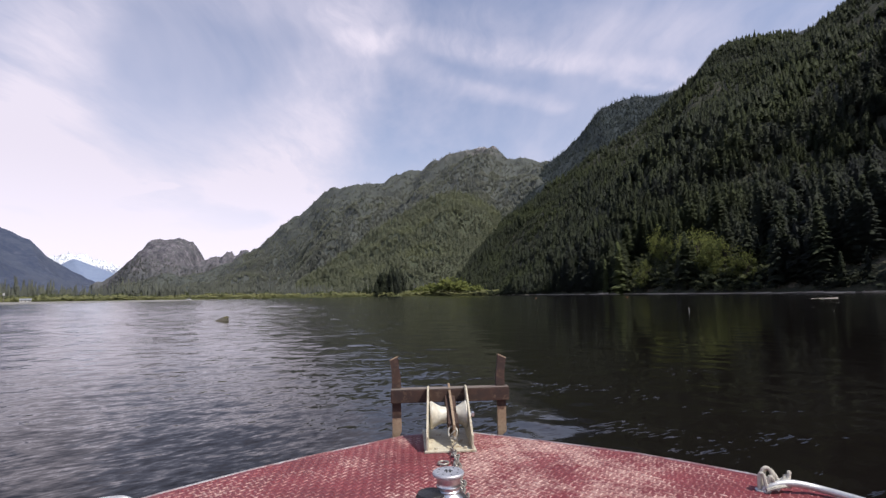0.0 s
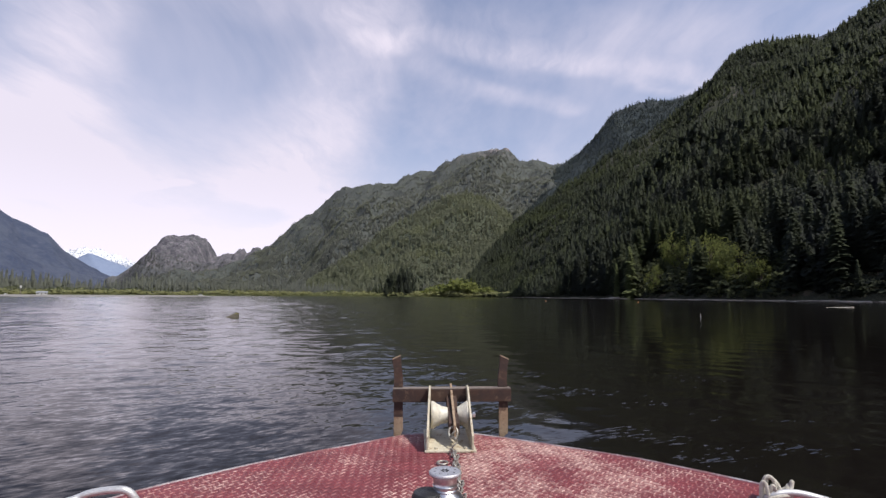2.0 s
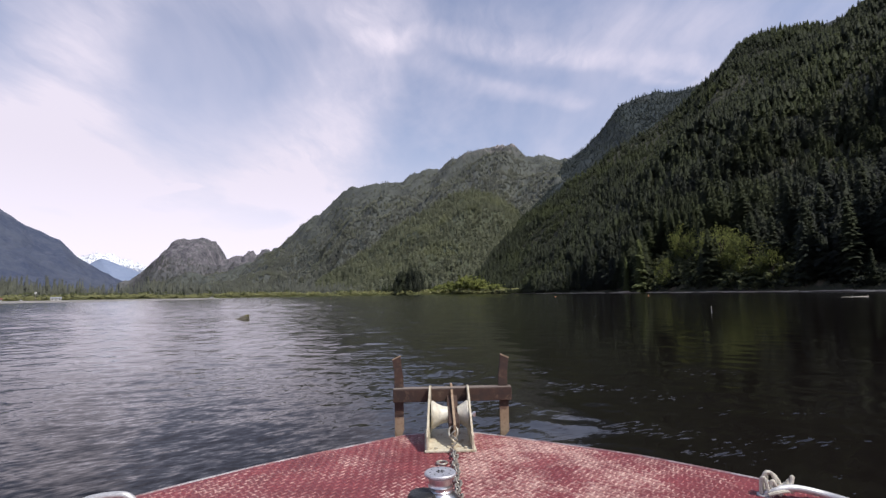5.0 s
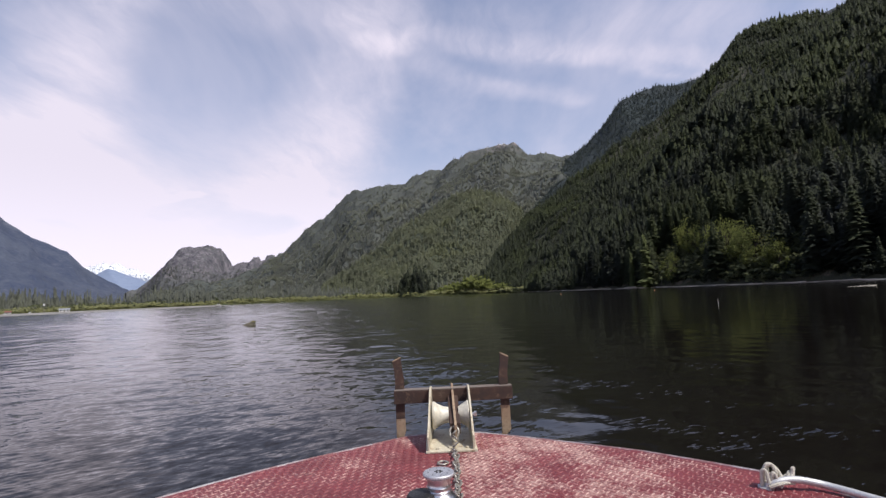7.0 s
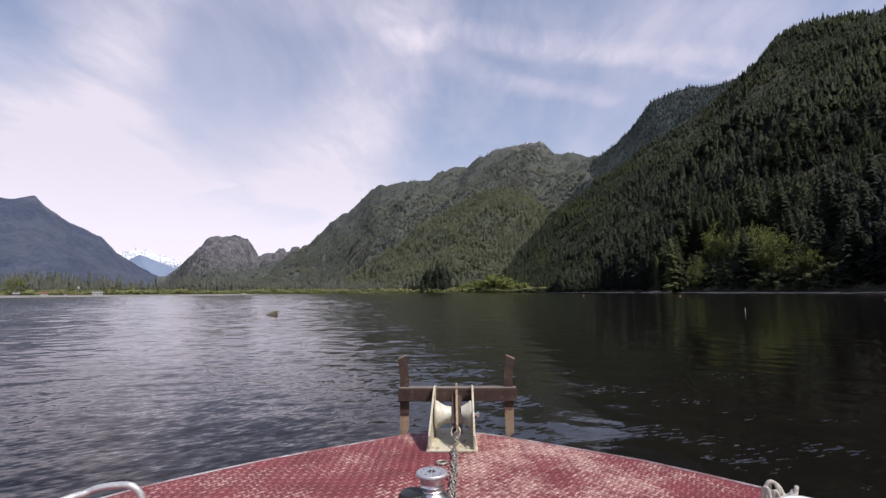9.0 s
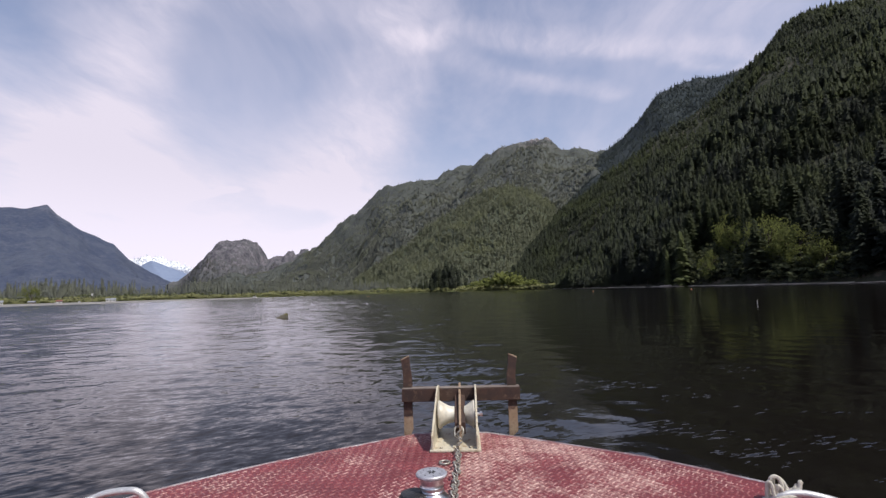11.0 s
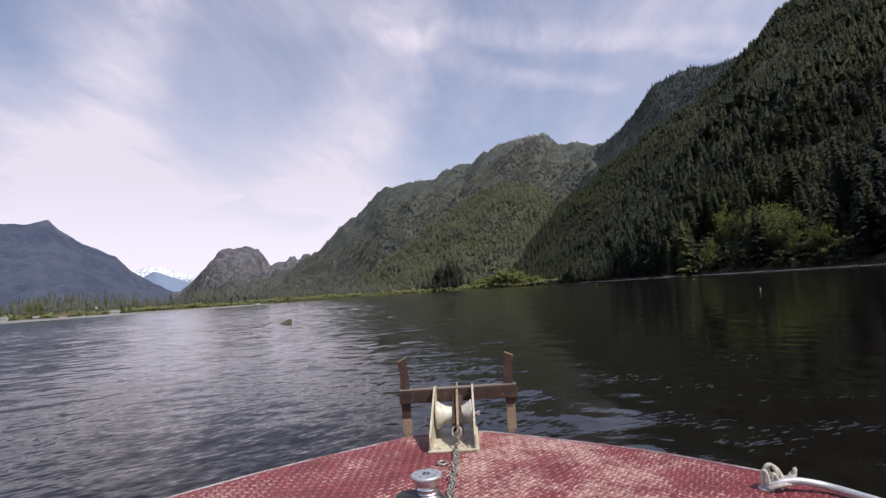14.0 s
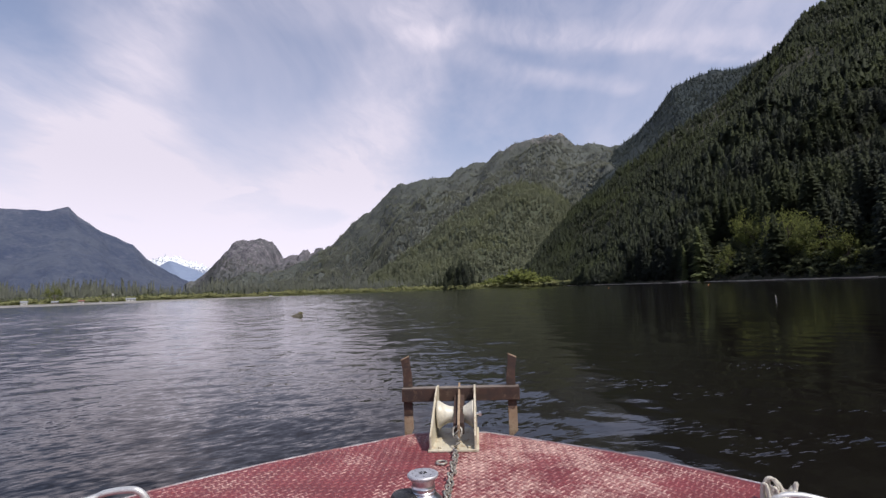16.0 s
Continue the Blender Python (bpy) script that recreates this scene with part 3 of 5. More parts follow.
near = Range([(15, 760, 18), (112, 994, 134), (248, 1154, 247), (443, 1222, 382), (574, 1222, 467), (643, 1130, 556), (666, 998, 523), (662, 879, 468), (630, 711, 435), (640, 400, 420), (700, 0, 430), (720, -500, 400)],
             [(40, 690, 0), (66, 640, 0), (78, 570, 0), (92, 490, 0), (108, 410, 0), (122, 350, 0), (136, 270, 0), (155, 200, 0), (185, 110, 0), (215, 0, 0), (240, -200, 0), (260, -500, 0)], 34, 190, 0.94)
main = Range([(-1650, 2500, 20), (-1250, 2440, 90), (-983, 2407, 195), (-873, 2343, 242), (-667, 2305, 391), (-491, 2247, 506), (-266, 2234, 523), (-123, 2247, 575), (33, 2200, 655), (146, 2195, 668), (215, 2139, 655), (284, 2131, 594), (423, 2057, 542), (545, 1924, 516)],
             [(-1150, 1900, 5), (-800, 1680, 6), (-560, 1500, 5), (-480, 1430, 4), (-400, 1340, 4), (-310, 1230, 3), (-230, 1120, 3), (-165, 1060, 2), (-110, 1000, 2), (-60, 930, 2), (-15, 860, 2), (15, 800, 2), (40, 750, 2), (70, 720, 2)], 110, 330, 1.05, 0.30)
mid = Range([(300, 1876, 400), (373, 1812, 470), (439, 1746, 508), (482, 1682, 555), (520, 1618, 606), (569, 1602, 625), (631, 1578, 639), (675, 1560, 624), (724, 1538, 626), (811, 1494, 654), (919, 1430, 700), (1300, 1000, 760), (1400, 300, 740)],
            [(140, 1150, 150), (240, 1200, 220), (420, 1250, 330), (560, 1260, 420), (700, 1150, 480), (760, 900, 460), (800, 300, 420)], 45, 260, 1.0)
left = Range([(-3900, 200, 560), (-3042, 1280, 526), (-2723, 1865, 569), (-2515, 2136, 493), (-2382, 2284, 497), (-2330, 2338, 520), (-2300, 2368, 466), (-2219, 2443, 385), (-2113, 2535, 323), (-2056, 2581, 233), (-1960, 2655, 150), (-1846, 2735, 60)],
             [(-2600, 200, 6), (-2000, 900, 6), (-1650, 1400, 6), (-1500, 1650, 6), (-1450, 1800, 6), (-1420, 2000, 6), (-1500, 2300, 6)], 85, 430, 1.0, 0.14)
dome = Range([(-1702, 2410, 69), (-1661, 2438, 89), (-1610, 2472, 147), (-1556, 2506, 215), (-1530, 2522, 261), (-1513, 2533, 300), (-1490, 2546, 319), (-1442, 2573, 312), (-1368, 2613, 320), (-1330, 2633, 302), (-1304, 2646, 250), (-1288, 2654, 210), (-1262, 2667, 213), (-1230, 2681, 229), (-1198, 2696, 226), (-1179, 2704, 252), (-1157, 2714, 255), (-1143, 2720, 230), (-1126, 2727, 239), (-1115, 2731, 265), (-1079, 2746, 268), (-1070, 2749, 236), (-1001, 2775, 237), (-882, 2815, 237)],
             [(-1640, 2330, 6), (-1450, 2260, 6), (-1300, 2280, 6), (-1150, 2280, 6), (-1000, 2250, 6), (-800, 2250, 6)], 46, 150, 0.62, 0.22)
spur = Range([(-348, 1201, 25), (-307, 1263, 73), (-250, 1357, 136), (-181, 1439, 201), (-102, 1497, 260), (-33, 1530, 299), (37, 1540, 321), (95, 1497, 290), (139, 1443, 251), (168, 1390, 209), (195, 1306, 139), (216, 1231, 76)],
             [(-330, 1090, 3), (-250, 1020, 3), (-190, 985, 3), (-140, 960, 3), (-100, 935, 3), (-60, 915, 3), (-25, 895, 3), (0, 870, 3), (20, 850, 3), (35, 830, 3), (55, 800, 3), (80, 780, 3)], 40, 160, 0.92, 0.25)
blue = Range([(-2900, 3200, 60), (-2763, 3295, 122), (-2638, 3396, 243), (-2571, 3447, 298), (-2499, 3500, 262), (-2408, 3562, 217), (-2281, 3645, 141), (-2100, 3700, 60)], [(-2500, 2950, 6), (-2100, 3150, 6), (-1800, 3250, 6)], 20, 300)
snow = Range([(-3250, 3350, 150), (-3101, 3532, 219), (-2997, 3621, 281), (-2914, 3688, 332), (-2840, 3745, 347), (-2732, 3825, 323), (-2634, 3893, 288), (-2548, 3949, 252), (-2386, 4049, 150)], [(-2900, 3150, 20), (-2500, 3500, 20), (-2200, 3700, 20)], 110, 90, 0.9, 0.5)

near.build("near_mountainside", NEAR_SLOPE, 150, 110, "steep dark forest floor of the near mountainside", back=1.4)
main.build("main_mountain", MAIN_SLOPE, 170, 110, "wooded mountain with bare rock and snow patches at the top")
mid.build("crag_mountain", MID_SLOPE, 110, 60, "wooded crag behind the near ridge, haze painted in")
left.build("left_mountain", LEFT_SLOPE, 180, 80, "wooded mountain across the valley, blue-grey haze painted into its colour")
spur.build("green_spur", SPUR_SLOPE, 100, 50, "wooded spur below the main mountain, sunlit green painted in", back=1.35)
dome.build("dome_mountain", DOME_SLOPE, 240, 60, "grey granite dome with steep bare faces, haze painted in")
blue.build("blue_ridge", BLUE_SLOPE, 50, 24, "distant ridge below the snow range, painted pale blue for haze")
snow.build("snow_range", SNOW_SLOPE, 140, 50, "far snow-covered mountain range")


# ---- trees ----
def conifer_shape(whorls, boughs, seed, girth=0.17, bare=0.1, trunk_sides=0):
    """A conifer of height 1: drooping boughs in whorls round the trunk. Returns vertices and triangles."""
    r = np.random.default_rng(seed)
    verts, faces = [], []
    lean = r.normal(0, 0.015, 2)
    count = whorls * boughs
    lumps = 0.72 + 0.55 * r.random(whorls + 2)
    for i in range(count):
        f = (i + r.random()) / count
        z = bare + (0.97 - bare) * f ** 0.95
        side = np.interp(f * whorls, np.arange(whorls + 2), lumps)
        reach = girth * (1.03 - z) ** 0.72 * side * min(1.0, 0.55 + 6 * f)
        a = i * 2.39996 + r.normal(0, 0.35)
        q = reach * (0.62 + 0.55 * r.random()) + 0.006
        wide = q * (0.8 + 0.5 * r.random()) * 2.0 / boughs + 0.004
        c, s = math.cos(a), math.sin(a)
        cx, cy = lean * z
        k = len(verts)
        drop = (-0.05 + 0.60 * r.random()) * q + 0.008
        verts += [(cx, cy, z + 0.022), (cx + 0.55 * q * c - wide * s, cy + 0.55 * q * s + wide * c, z - drop * 0.7),
                  (cx + q * c, cy + q * s, z - drop), (cx + 0.55 * q * c + wide * s, cy + 0.55 * q * s - wide * c, z - drop * 0.7)]
        faces += [(k, k + 1, k + 2), (k, k + 2, k + 3)]
    k = len(verts)
    verts += [(0.006, 0, 0.93), (-0.004, 0.006, 0.93), (-0.004, -0.006, 0.93), (lean[0], lean[1], 1.0)]
    faces += [(k, k + 1, k + 3), (k + 1, k + 2, k + 3), (k + 2, k, k + 3)]
    if trunk_sides:
        k = len(verts)
        for j in range(trunk_sides):
            a = 6.283 * j / trunk_sides
            verts += [(0.011 * math.cos(a), 0.011 * math.sin(a), -0.06), (0.006 * math.cos(a), 0.006 * math.sin(a), 0.5)]
        for j in range(trunk_sides):
            p, q = k + 2 * j, k + 2 * ((j + 1) % trunk_sides)
            faces += [(p, q, q + 1), (p, q + 1, p + 1)]
    return np.array(verts), np.array(faces)


def crown_shape(tufts, tiers, sides, seed, girth=0.2, tuft=0.05, core=0.62):
    """A conifer of height 1 for closed forest: an inner cone of overlapping skirts, wrapped in many small drooping tufts.
    Returns vertices, triangles and a shade for each vertex."""
    r = np.random.default_rng(seed)
    verts, faces, shade = [], [], []
    lean = r.normal(0, 0.02, 2)
    fat = 0.7 + 0.45 * r.random(9)
    blunt = 0.62 + 0.25 * r.random()

    def radius(z, a):
        lump = np.interp(z * 8, np.arange(9), fat) * (1 + 0.22 * math.sin(2 * a + 6 * z + seed))
        return girth * (1.02 - z) ** blunt * lump * min(1.0, 0.45 + 3.5 * z)

    for i in range(tiers):
        lo = 0.02 + 0.80 * (i / tiers) ** 0.9
        hi = min(0.97, lo + 1.8 / tiers)
        k, first = len(verts), r.random() * 6.28
        verts.append((lean[0] * hi, lean[1] * hi, hi))
        for j in range(sides):
            a = first + 6.2832 * j / sides
            q = core * radius(lo, a) * (0.85 + 0.3 * r.random())
            verts.append((lean[0] * lo + q * math.cos(a), lean[1] * lo + q * math.sin(a), lo + r.normal(0, 0.012)))
        faces += [(k, k + 1 + j, k + 1 + (j + 1) % sides) for j in range(sides)]
        # inner skirts kept darker: shade inside the crown put into the tint
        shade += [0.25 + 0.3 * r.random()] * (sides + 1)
    for i in range(tufts):
        z = 0.03 + 0.95 * ((i + r.random()) / tufts) ** 1.15
        a = i * 2.39996 + r.normal(0, 0.6)
        q = radius(z, a) * (0.78 + 0.42 * r.random()) + 0.004
        size = tuft * (0.6 + 0.8 * r.random()) * (0.45 + 0.75 * (1 - z))
        c, s_, k = math.cos(a), math.sin(a), len(verts)
        inner = max(0.0, q - size * 1.5)
        tilt, drop = r.normal(0, 0.6), size * (0.1 + 0.9 * r.random())
        wx_, wy_, wz_ = -s_ * size * 0.62 * math.cos(tilt), c * size * 0.62 * math.cos(tilt), size * 0.62 * math.sin(tilt)
        verts += [(lean[0] * z + inner * c + wx_, lean[1] * z + inner * s_ + wy_, z + 0.3 * size + wz_),
                  (lean[0] * z + inner * c - wx_, lean[1] * z + inner * s_ - wy_, z + 0.3 * size - wz_),
                  (lean[0] * z + q * c, lean[1] * z + q * s_, z - drop)]
        faces.append((k, k + 1, k + 2))
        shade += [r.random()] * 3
    return np.array(verts), np.array(faces), np.array(shade)


def woods(name, places, heights, shapes, material, label, wide=1.0):
    """Many trees joined into one mesh."""
    all_v, all_f, all_t, start = [], [], [], 0
    pick = rng.integers(0, len(shapes), len(places))
    for i, (v, f, own) in enumerate(shapes):
        at, h = places[pick == i], heights[pick == i]
        n = len(at)
        if not n:
            continue
        a, g = rng.random(n) * 6.283, h * wide * (0.85 + 0.4 * rng.random(n))
        x = (v[None, :, 0] * np.cos(a)[:, None] - v[None, :, 1] * np.sin(a)[:, None]) * g[:, None] + at[:, 0:1]
        y = (v[None, :, 0] * np.sin(a)[:, None] + v[None, :, 1] * np.cos(a)[:, None]) * g[:, None] + at[:, 1:2]
        z = v[None, :, 2] * h[:, None] + at[:, 2:3]
        all_v.append(np.stack([x, y, z], -1).reshape(-1, 3))
        all_f.append((f[None] + (np.arange(n) * len(v))[:, None, None]).reshape(-1, 3) + start)
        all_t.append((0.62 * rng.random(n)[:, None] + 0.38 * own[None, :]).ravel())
        start += n * len(v)
    ob = triangles_object(name, np.concatenate(all_v), np.concatenate(all_f), material, np.concatenate(all_t))
    return tagged(ob, label, "forest", kind="stuff")


def scatter(ridge, count, v_lo, v_hi, power=1.0):
    u, v = rng.random(count), v_lo + (v_hi - v_lo) * rng.random(count) ** power
    x, y, z = ridge.at(u, v)
    return np.stack([x, y, z], -1), v, u


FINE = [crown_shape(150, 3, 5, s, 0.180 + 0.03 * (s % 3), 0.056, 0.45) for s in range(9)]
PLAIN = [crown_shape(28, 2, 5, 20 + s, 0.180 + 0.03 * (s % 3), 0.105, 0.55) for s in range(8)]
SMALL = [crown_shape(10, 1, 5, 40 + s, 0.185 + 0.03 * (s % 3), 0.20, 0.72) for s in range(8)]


def tree_heights(n, low, high):
    return low + (high - low) * rng.random(n) ** 1.3


# the near mountainside: single trees along the water, closed forest above
pts, v, u = scatter(near, 27000, 0.003, 1.12, 1.05)
dist = np.hypot(pts[:, 0], pts[:, 1])
keep = (pts[:, 1] > -60) & (pts[:, 2] > 0.6) & ~((u > 0.458) & (u < 0.60) & (v < 0.042) & (rng.random(len(v)) < 0.93))
gaps = fractal(pts[:, 0] / 45, pts[:, 1] / 45, 3)
keep &= (gaps > -0.24) | (rng.random(len(pts)) < 0.45)
keep &= (np.arctan2(pts[:, 0], pts[:, 1]) < 0.85) | (rng.random(len(pts)) < 0.35)   # thinner outside the camera's view
pts, v, dist = pts[keep], v[keep], dist[keep]
front = (v < 0.06) & (pts[:, 1] > 130) & (pts[:, 1] < 470)
single = np.flatnonzero(front)[:250]
rest = np.ones(len(pts), bool)
rest[single] = False
close, far_off = rest & (dist < 520), rest & (dist >= 520)
stand = np.clip(1.0 + 1.1 * fractal(pts[:, 0] / 60 + 31, pts[:, 1] / 60, 3), 0.55, 1.45)
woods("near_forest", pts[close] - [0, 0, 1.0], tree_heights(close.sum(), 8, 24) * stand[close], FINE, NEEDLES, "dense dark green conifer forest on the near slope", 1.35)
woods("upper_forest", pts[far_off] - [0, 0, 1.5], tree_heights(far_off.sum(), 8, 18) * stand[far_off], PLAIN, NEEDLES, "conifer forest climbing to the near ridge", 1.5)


def conifer(name, seed, whorls, boughs, girth, bare, label, needles=NEEDLES):
    """One conifer of height 1, to be copied: a tapered trunk and a crown of drooping boughs."""
    root = new(name)
    bm = bmesh.new()
    tube(bm, [(0, 0, -0.03), (0.003, 0, 0.2), (0, 0.002, 0.55), (0, 0, 0.95)], [0.013, 0.010, 0.006, 0.001], 6)
    part("trunk", bm, BARK, root)
    verts, faces = conifer_shape(whorls, boughs, seed, girth, bare)
    shade = np.repeat(np.random.default_rng(seed).random(len(verts) // 4 + 1), 4)[:len(verts)] * 0.5 + 0.25
    crown = triangles_object("crown", verts, faces, needles, shade)
    crown.parent = root
    return tagged(root, label, "tree", "conifers along the shore")


FIRS = [conifer("conifer", 71, 38, 9, 0.20, 0.08, "tall dark green fir with drooping boughs by the water"),
        conifer("conifer", 72, 36, 9, 0.24, 0.14, "broad dark green fir on the shore slope"),
        conifer("conifer", 73, 38, 8, 0.17, 0.05, "slender dark green fir on the steep shore"),
        conifer("conifer", 74, 28, 8, 0.21, 0.28, "gappy old fir with a bare lower trunk")]
for i, k in enumerate(single):
    h = float(tree_heights(1, 15, 38)[0])
    m = pose(*(pts[k] - [0, 0, 0.6]), rng.normal(0, 1.5), rng.normal(0, 1.5), rng.random() * 360)
    fir = FIRS[i % 4]
    made = fir if i < 4 else copy_thing(fir, m)
    made.matrix_basis = m @ Matrix.Diagonal((h, h, h, 1))
for seed, x, y, h, girth, label in ((75, 121, 347, 37, 0.20, "tall pale green fir standing out at the water's edge"), (76, 117, 364, 26, 0.17, "slim pale green fir beside the tall one")):
    pale = conifer("conifer", seed, 36, 9, girth, 0.04, label, NEEDLES_PALE)
    pale.matrix_basis = pose(x, y, 0.4) @ Matrix.Diagonal((h, h, h, 1))

# the mountains behind
pts2, v2, _ = scatter(main, 36000, 0.0, 1.0, 1.1)
keep = (rng.random(len(pts2)) > np.clip((v2 - 0.78) / 0.40 + 0.9 * fractal(pts2[:, 0] / 160, pts2[:, 1] / 160, 3), 0, 0.85)) & (np.hypot(pts2[:, 0], pts2[:, 1]) > 700) & (pts2[:, 2] < 540 + 120 * rng.random(len(pts2)))
pts2 = pts2[keep]
woods("mountain_forest", pts2 - [0, 0, 1], tree_heights(len(pts2), 8, 18) * np.clip(1.15 - 0.65 * v2[keep], 0.4, 1), SMALL, NEEDLES_FAR, "conifer forest on the main mountain, haze painted into its colour", 1.9)
pts4, v4, _ = scatter(spur, 9000, 0.01, 1.12)
woods("spur_forest", pts4 - [0, 0, 1], tree_heights(len(pts4), 8, 19), SMALL, NEEDLES_SPUR, "bright green conifers on the spur, sunlight painted into their colour", 1.6)
pts3, v3, _ = scatter(mid, 9000, 0.0, 1.03)
pts3 = pts3[rng.random(len(pts3)) > np.clip((v3 - 0.8) / 0.5, 0, 0.4)]
woods("crag_forest", pts3 - [0, 0, 1], tree_heights(len(pts3), 6, 14), SMALL, NEEDLES_CRAG, "sparse conifers on the crag, blue haze in their colour", 1.1)

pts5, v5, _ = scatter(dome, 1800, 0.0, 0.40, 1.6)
woods("dome_forest", pts5 - [0, 0, 2], tree_heights(len(pts5), 7, 17), SMALL, NEEDLES_DOME, "conifers below the granite dome, haze painted into their colour", 1.2)

# the valley floor: a ragged belt of conifers behind the marsh
n = 8500
vx = rng.uniform(-1500, 60, n)
vd = 62 + 420 * rng.random(n) ** 1.2
vy = shore_y(vx) + vd
clump = fractal(vx / 70, vy / 70, 3)
keep = (clump > -0.26 + 0.26 * np.clip((90 - vd) / 90, 0, 1)) & ~((vx > -420) & (vx < -250) & (vd < 60))
vx, vy, vd = vx[keep], vy[keep], vd[keep]
vz = valley_height(vx, vy)
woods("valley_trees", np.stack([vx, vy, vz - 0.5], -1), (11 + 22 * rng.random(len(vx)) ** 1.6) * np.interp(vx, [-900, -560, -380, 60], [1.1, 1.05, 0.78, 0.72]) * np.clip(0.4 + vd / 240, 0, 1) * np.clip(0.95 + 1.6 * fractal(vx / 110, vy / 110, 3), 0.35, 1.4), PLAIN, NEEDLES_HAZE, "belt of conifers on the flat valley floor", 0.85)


def leaf_cloud(clumps, leaves, size, seed, squash=0.8):
    """Leaves of a broadleaf crown about 1 m across, gathered in uneven clumps. Returns vertices and triangles."""
    r = np.random.default_rng(seed)
    centre = r.normal(0, 1, (clumps, 3))
    centre /= np.linalg.norm(centre, axis=1)[:, None]
    centre *= (0.16 + 0.30 * r.random(clumps) ** 0.5)[:, None] * [1, 1, squash]
    big = 0.045 + 0.09 * r.random(clumps)
    at = np.repeat(centre, leaves, 0) + r.normal(0, 1, (clumps * leaves, 3)) * np.repeat(big, leaves)[:, None] * 0.62
    n = len(at)
    a = r.normal(0, 1, (n, 3))
    a /= np.linalg.norm(a, axis=1)[:, None]
    b = np.cross(a, r.normal(0, 1, (n, 3)))
    b /= np.linalg.norm(b, axis=1)[:, None]
    s = size * (0.6 + 0.8 * r.random(n))[:, None]
    verts = np.stack([at - a * s, at + b * s * 0.6, at + a * s, at - b * s * 0.6], 1).reshape(-1, 3)
    k = np.arange(n)[:, None] * 4
    tris = np.concatenate([k + [[0, 1, 2]], k + [[0, 2, 3]]], 0)
    return verts + [0, 0, 0.5], tris, np.repeat(r.random(n), 4)


def alder(seed, label):
    """A broadleaf tree of height and width about 1: trunk, limbs and a loose leafy crown."""
    root = new("alder_tree")
    r = random.Random(seed)
    bm = bmesh.new()
    tube(bm, [(0, 0, -0.05), (0.01, 0, 0.2), (-0.01, 0.01, 0.45), (0, 0, 0.7)], [0.022, 0.018, 0.012, 0.004], 7)
    part("trunk", bm, BARK, root)
    for i in range(6):
        bm = bmesh.new()
        a, z = i * 1.05 + r.random(), 0.2 + 0.07 * i
        d = 0.24 + 0.1 * r.random()
        tube(bm, [(0, 0, z), (d * 0.5 * math.cos(a), d * 0.5 * math.sin(a), z + 0.12), (d * math.cos(a), d * math.sin(a), z + 0.26)], [0.010, 0.007, 0.002], 5)
        part("limb", bm, BARK, root)
    verts, tris, shade = leaf_cloud(30, 64, 0.021, seed, 1.0)
    crown = triangles_object("crown", verts, tris, LEAVES, shade)
    crown.parent = root
    return tagged(root, label, "tree", "alders on the shore")


ALDERS = [alder(5, "yellow-green leafy alder among dark firs"), alder(6, "bright spring-green alder at the shore"), alder(7, "loose yellow-green alder with pale limbs")]
for i in range(12):
    u0, v0 = 0.484 + 0.104 * ((i * 5) % 12 + 0.5) / 12, 0.005 + 0.034 * ((i * 7) % 12) / 12
    x, y, z = (float(c) for c in near.at(np.array(u0), np.array(v0)))
    one = ALDERS[i] if i < 3 else copy_thing(ALDERS[i % 3], Matrix())
    h = 15 + 12 * rng.random()
    g = h * rng.uniform(0.65, 0.9)
    one.matrix_basis = pose(x, y, z - 0.4, 0, 0, i * 77) @ Matrix.Diagonal((g, g, h, 1))

lone = copy_thing(ALDERS[1], Matrix())
lone.matrix_basis = pose(-446, 434, 0.4) @ Matrix.Diagonal((21, 21, 19, 1))
tagged(lone, "round bright green tree alone at the marsh edge", "tree")

# dark undergrowth hanging over the rocks at the waterline
under = [leaf_cloud(11, 8, 0.085, 80 + s, 0.9) for s in range(4)]
pu = np.concatenate([scatter(near, 480, 0.002, 0.012)[0], scatter(near, 260, 0.012, 0.05)[0]])
pu = pu[pu[:, 1] > 60]
woods("shore_undergrowth", pu - [0, 0, 0.8], rng.uniform(2.5, 8, len(pu)), under, NEEDLES, "dark leafy undergrowth along the rocky waterline", 1.5)

tu, tv = rng.uniform(0.455, 0.60, 260), 0.002 + 0.040 * rng.random(260)
thicket = np.stack(near.at(tu, tv), -1)
woods("alder_thicket", thicket - [0, 0, 0.8], rng.uniform(3, 9, 260), under, MARSH_LEAVES, "dull green thicket between the alders and the water", 1.4)

# dark conifers added for a shaded slope foot on the point of the marsh
gx_, gy_ = np.clip(rng.normal(-100, 24, 260), -160, -52), rng.uniform(848, 1010, 260)
woods("dark_grove", np.stack([gx_, gy_, valley_height(gx_, gy_) - 0.5], -1), (10 + 46 * rng.random(260) ** 1.9 * np.exp(-((gx_ + 95) / 42) ** 2)), FINE, NEEDLES, "dense dark conifers standing for a shaded slope foot at the marsh point", 1.15)

# bright shrubs at the marsh edge, past counting
bush = [leaf_cloud(9, 6, 0.10, 60 + s, 0.8) for s in range(4)]
bx = np.concatenate([rng.uniform(-60, 62, 150), rng.uniform(-1100, -60, 1000)])
by = shore_y(bx) + np.concatenate([22 + 120 * rng.random(150) ** 1.5, rng.uniform(30, 330, 1000)])
bh = np.concatenate([rng.uniform(8, 27, 150) * np.interp(bx[:150], [-60, -30, 10, 40, 62], [0.45, 0.8, 1.2, 0.7, 0.4]), 4 + 10 * rng.random(1000) ** 1.4])
low_at = np.stack([bx, by, valley_height(bx, by) - 0.5], -1)
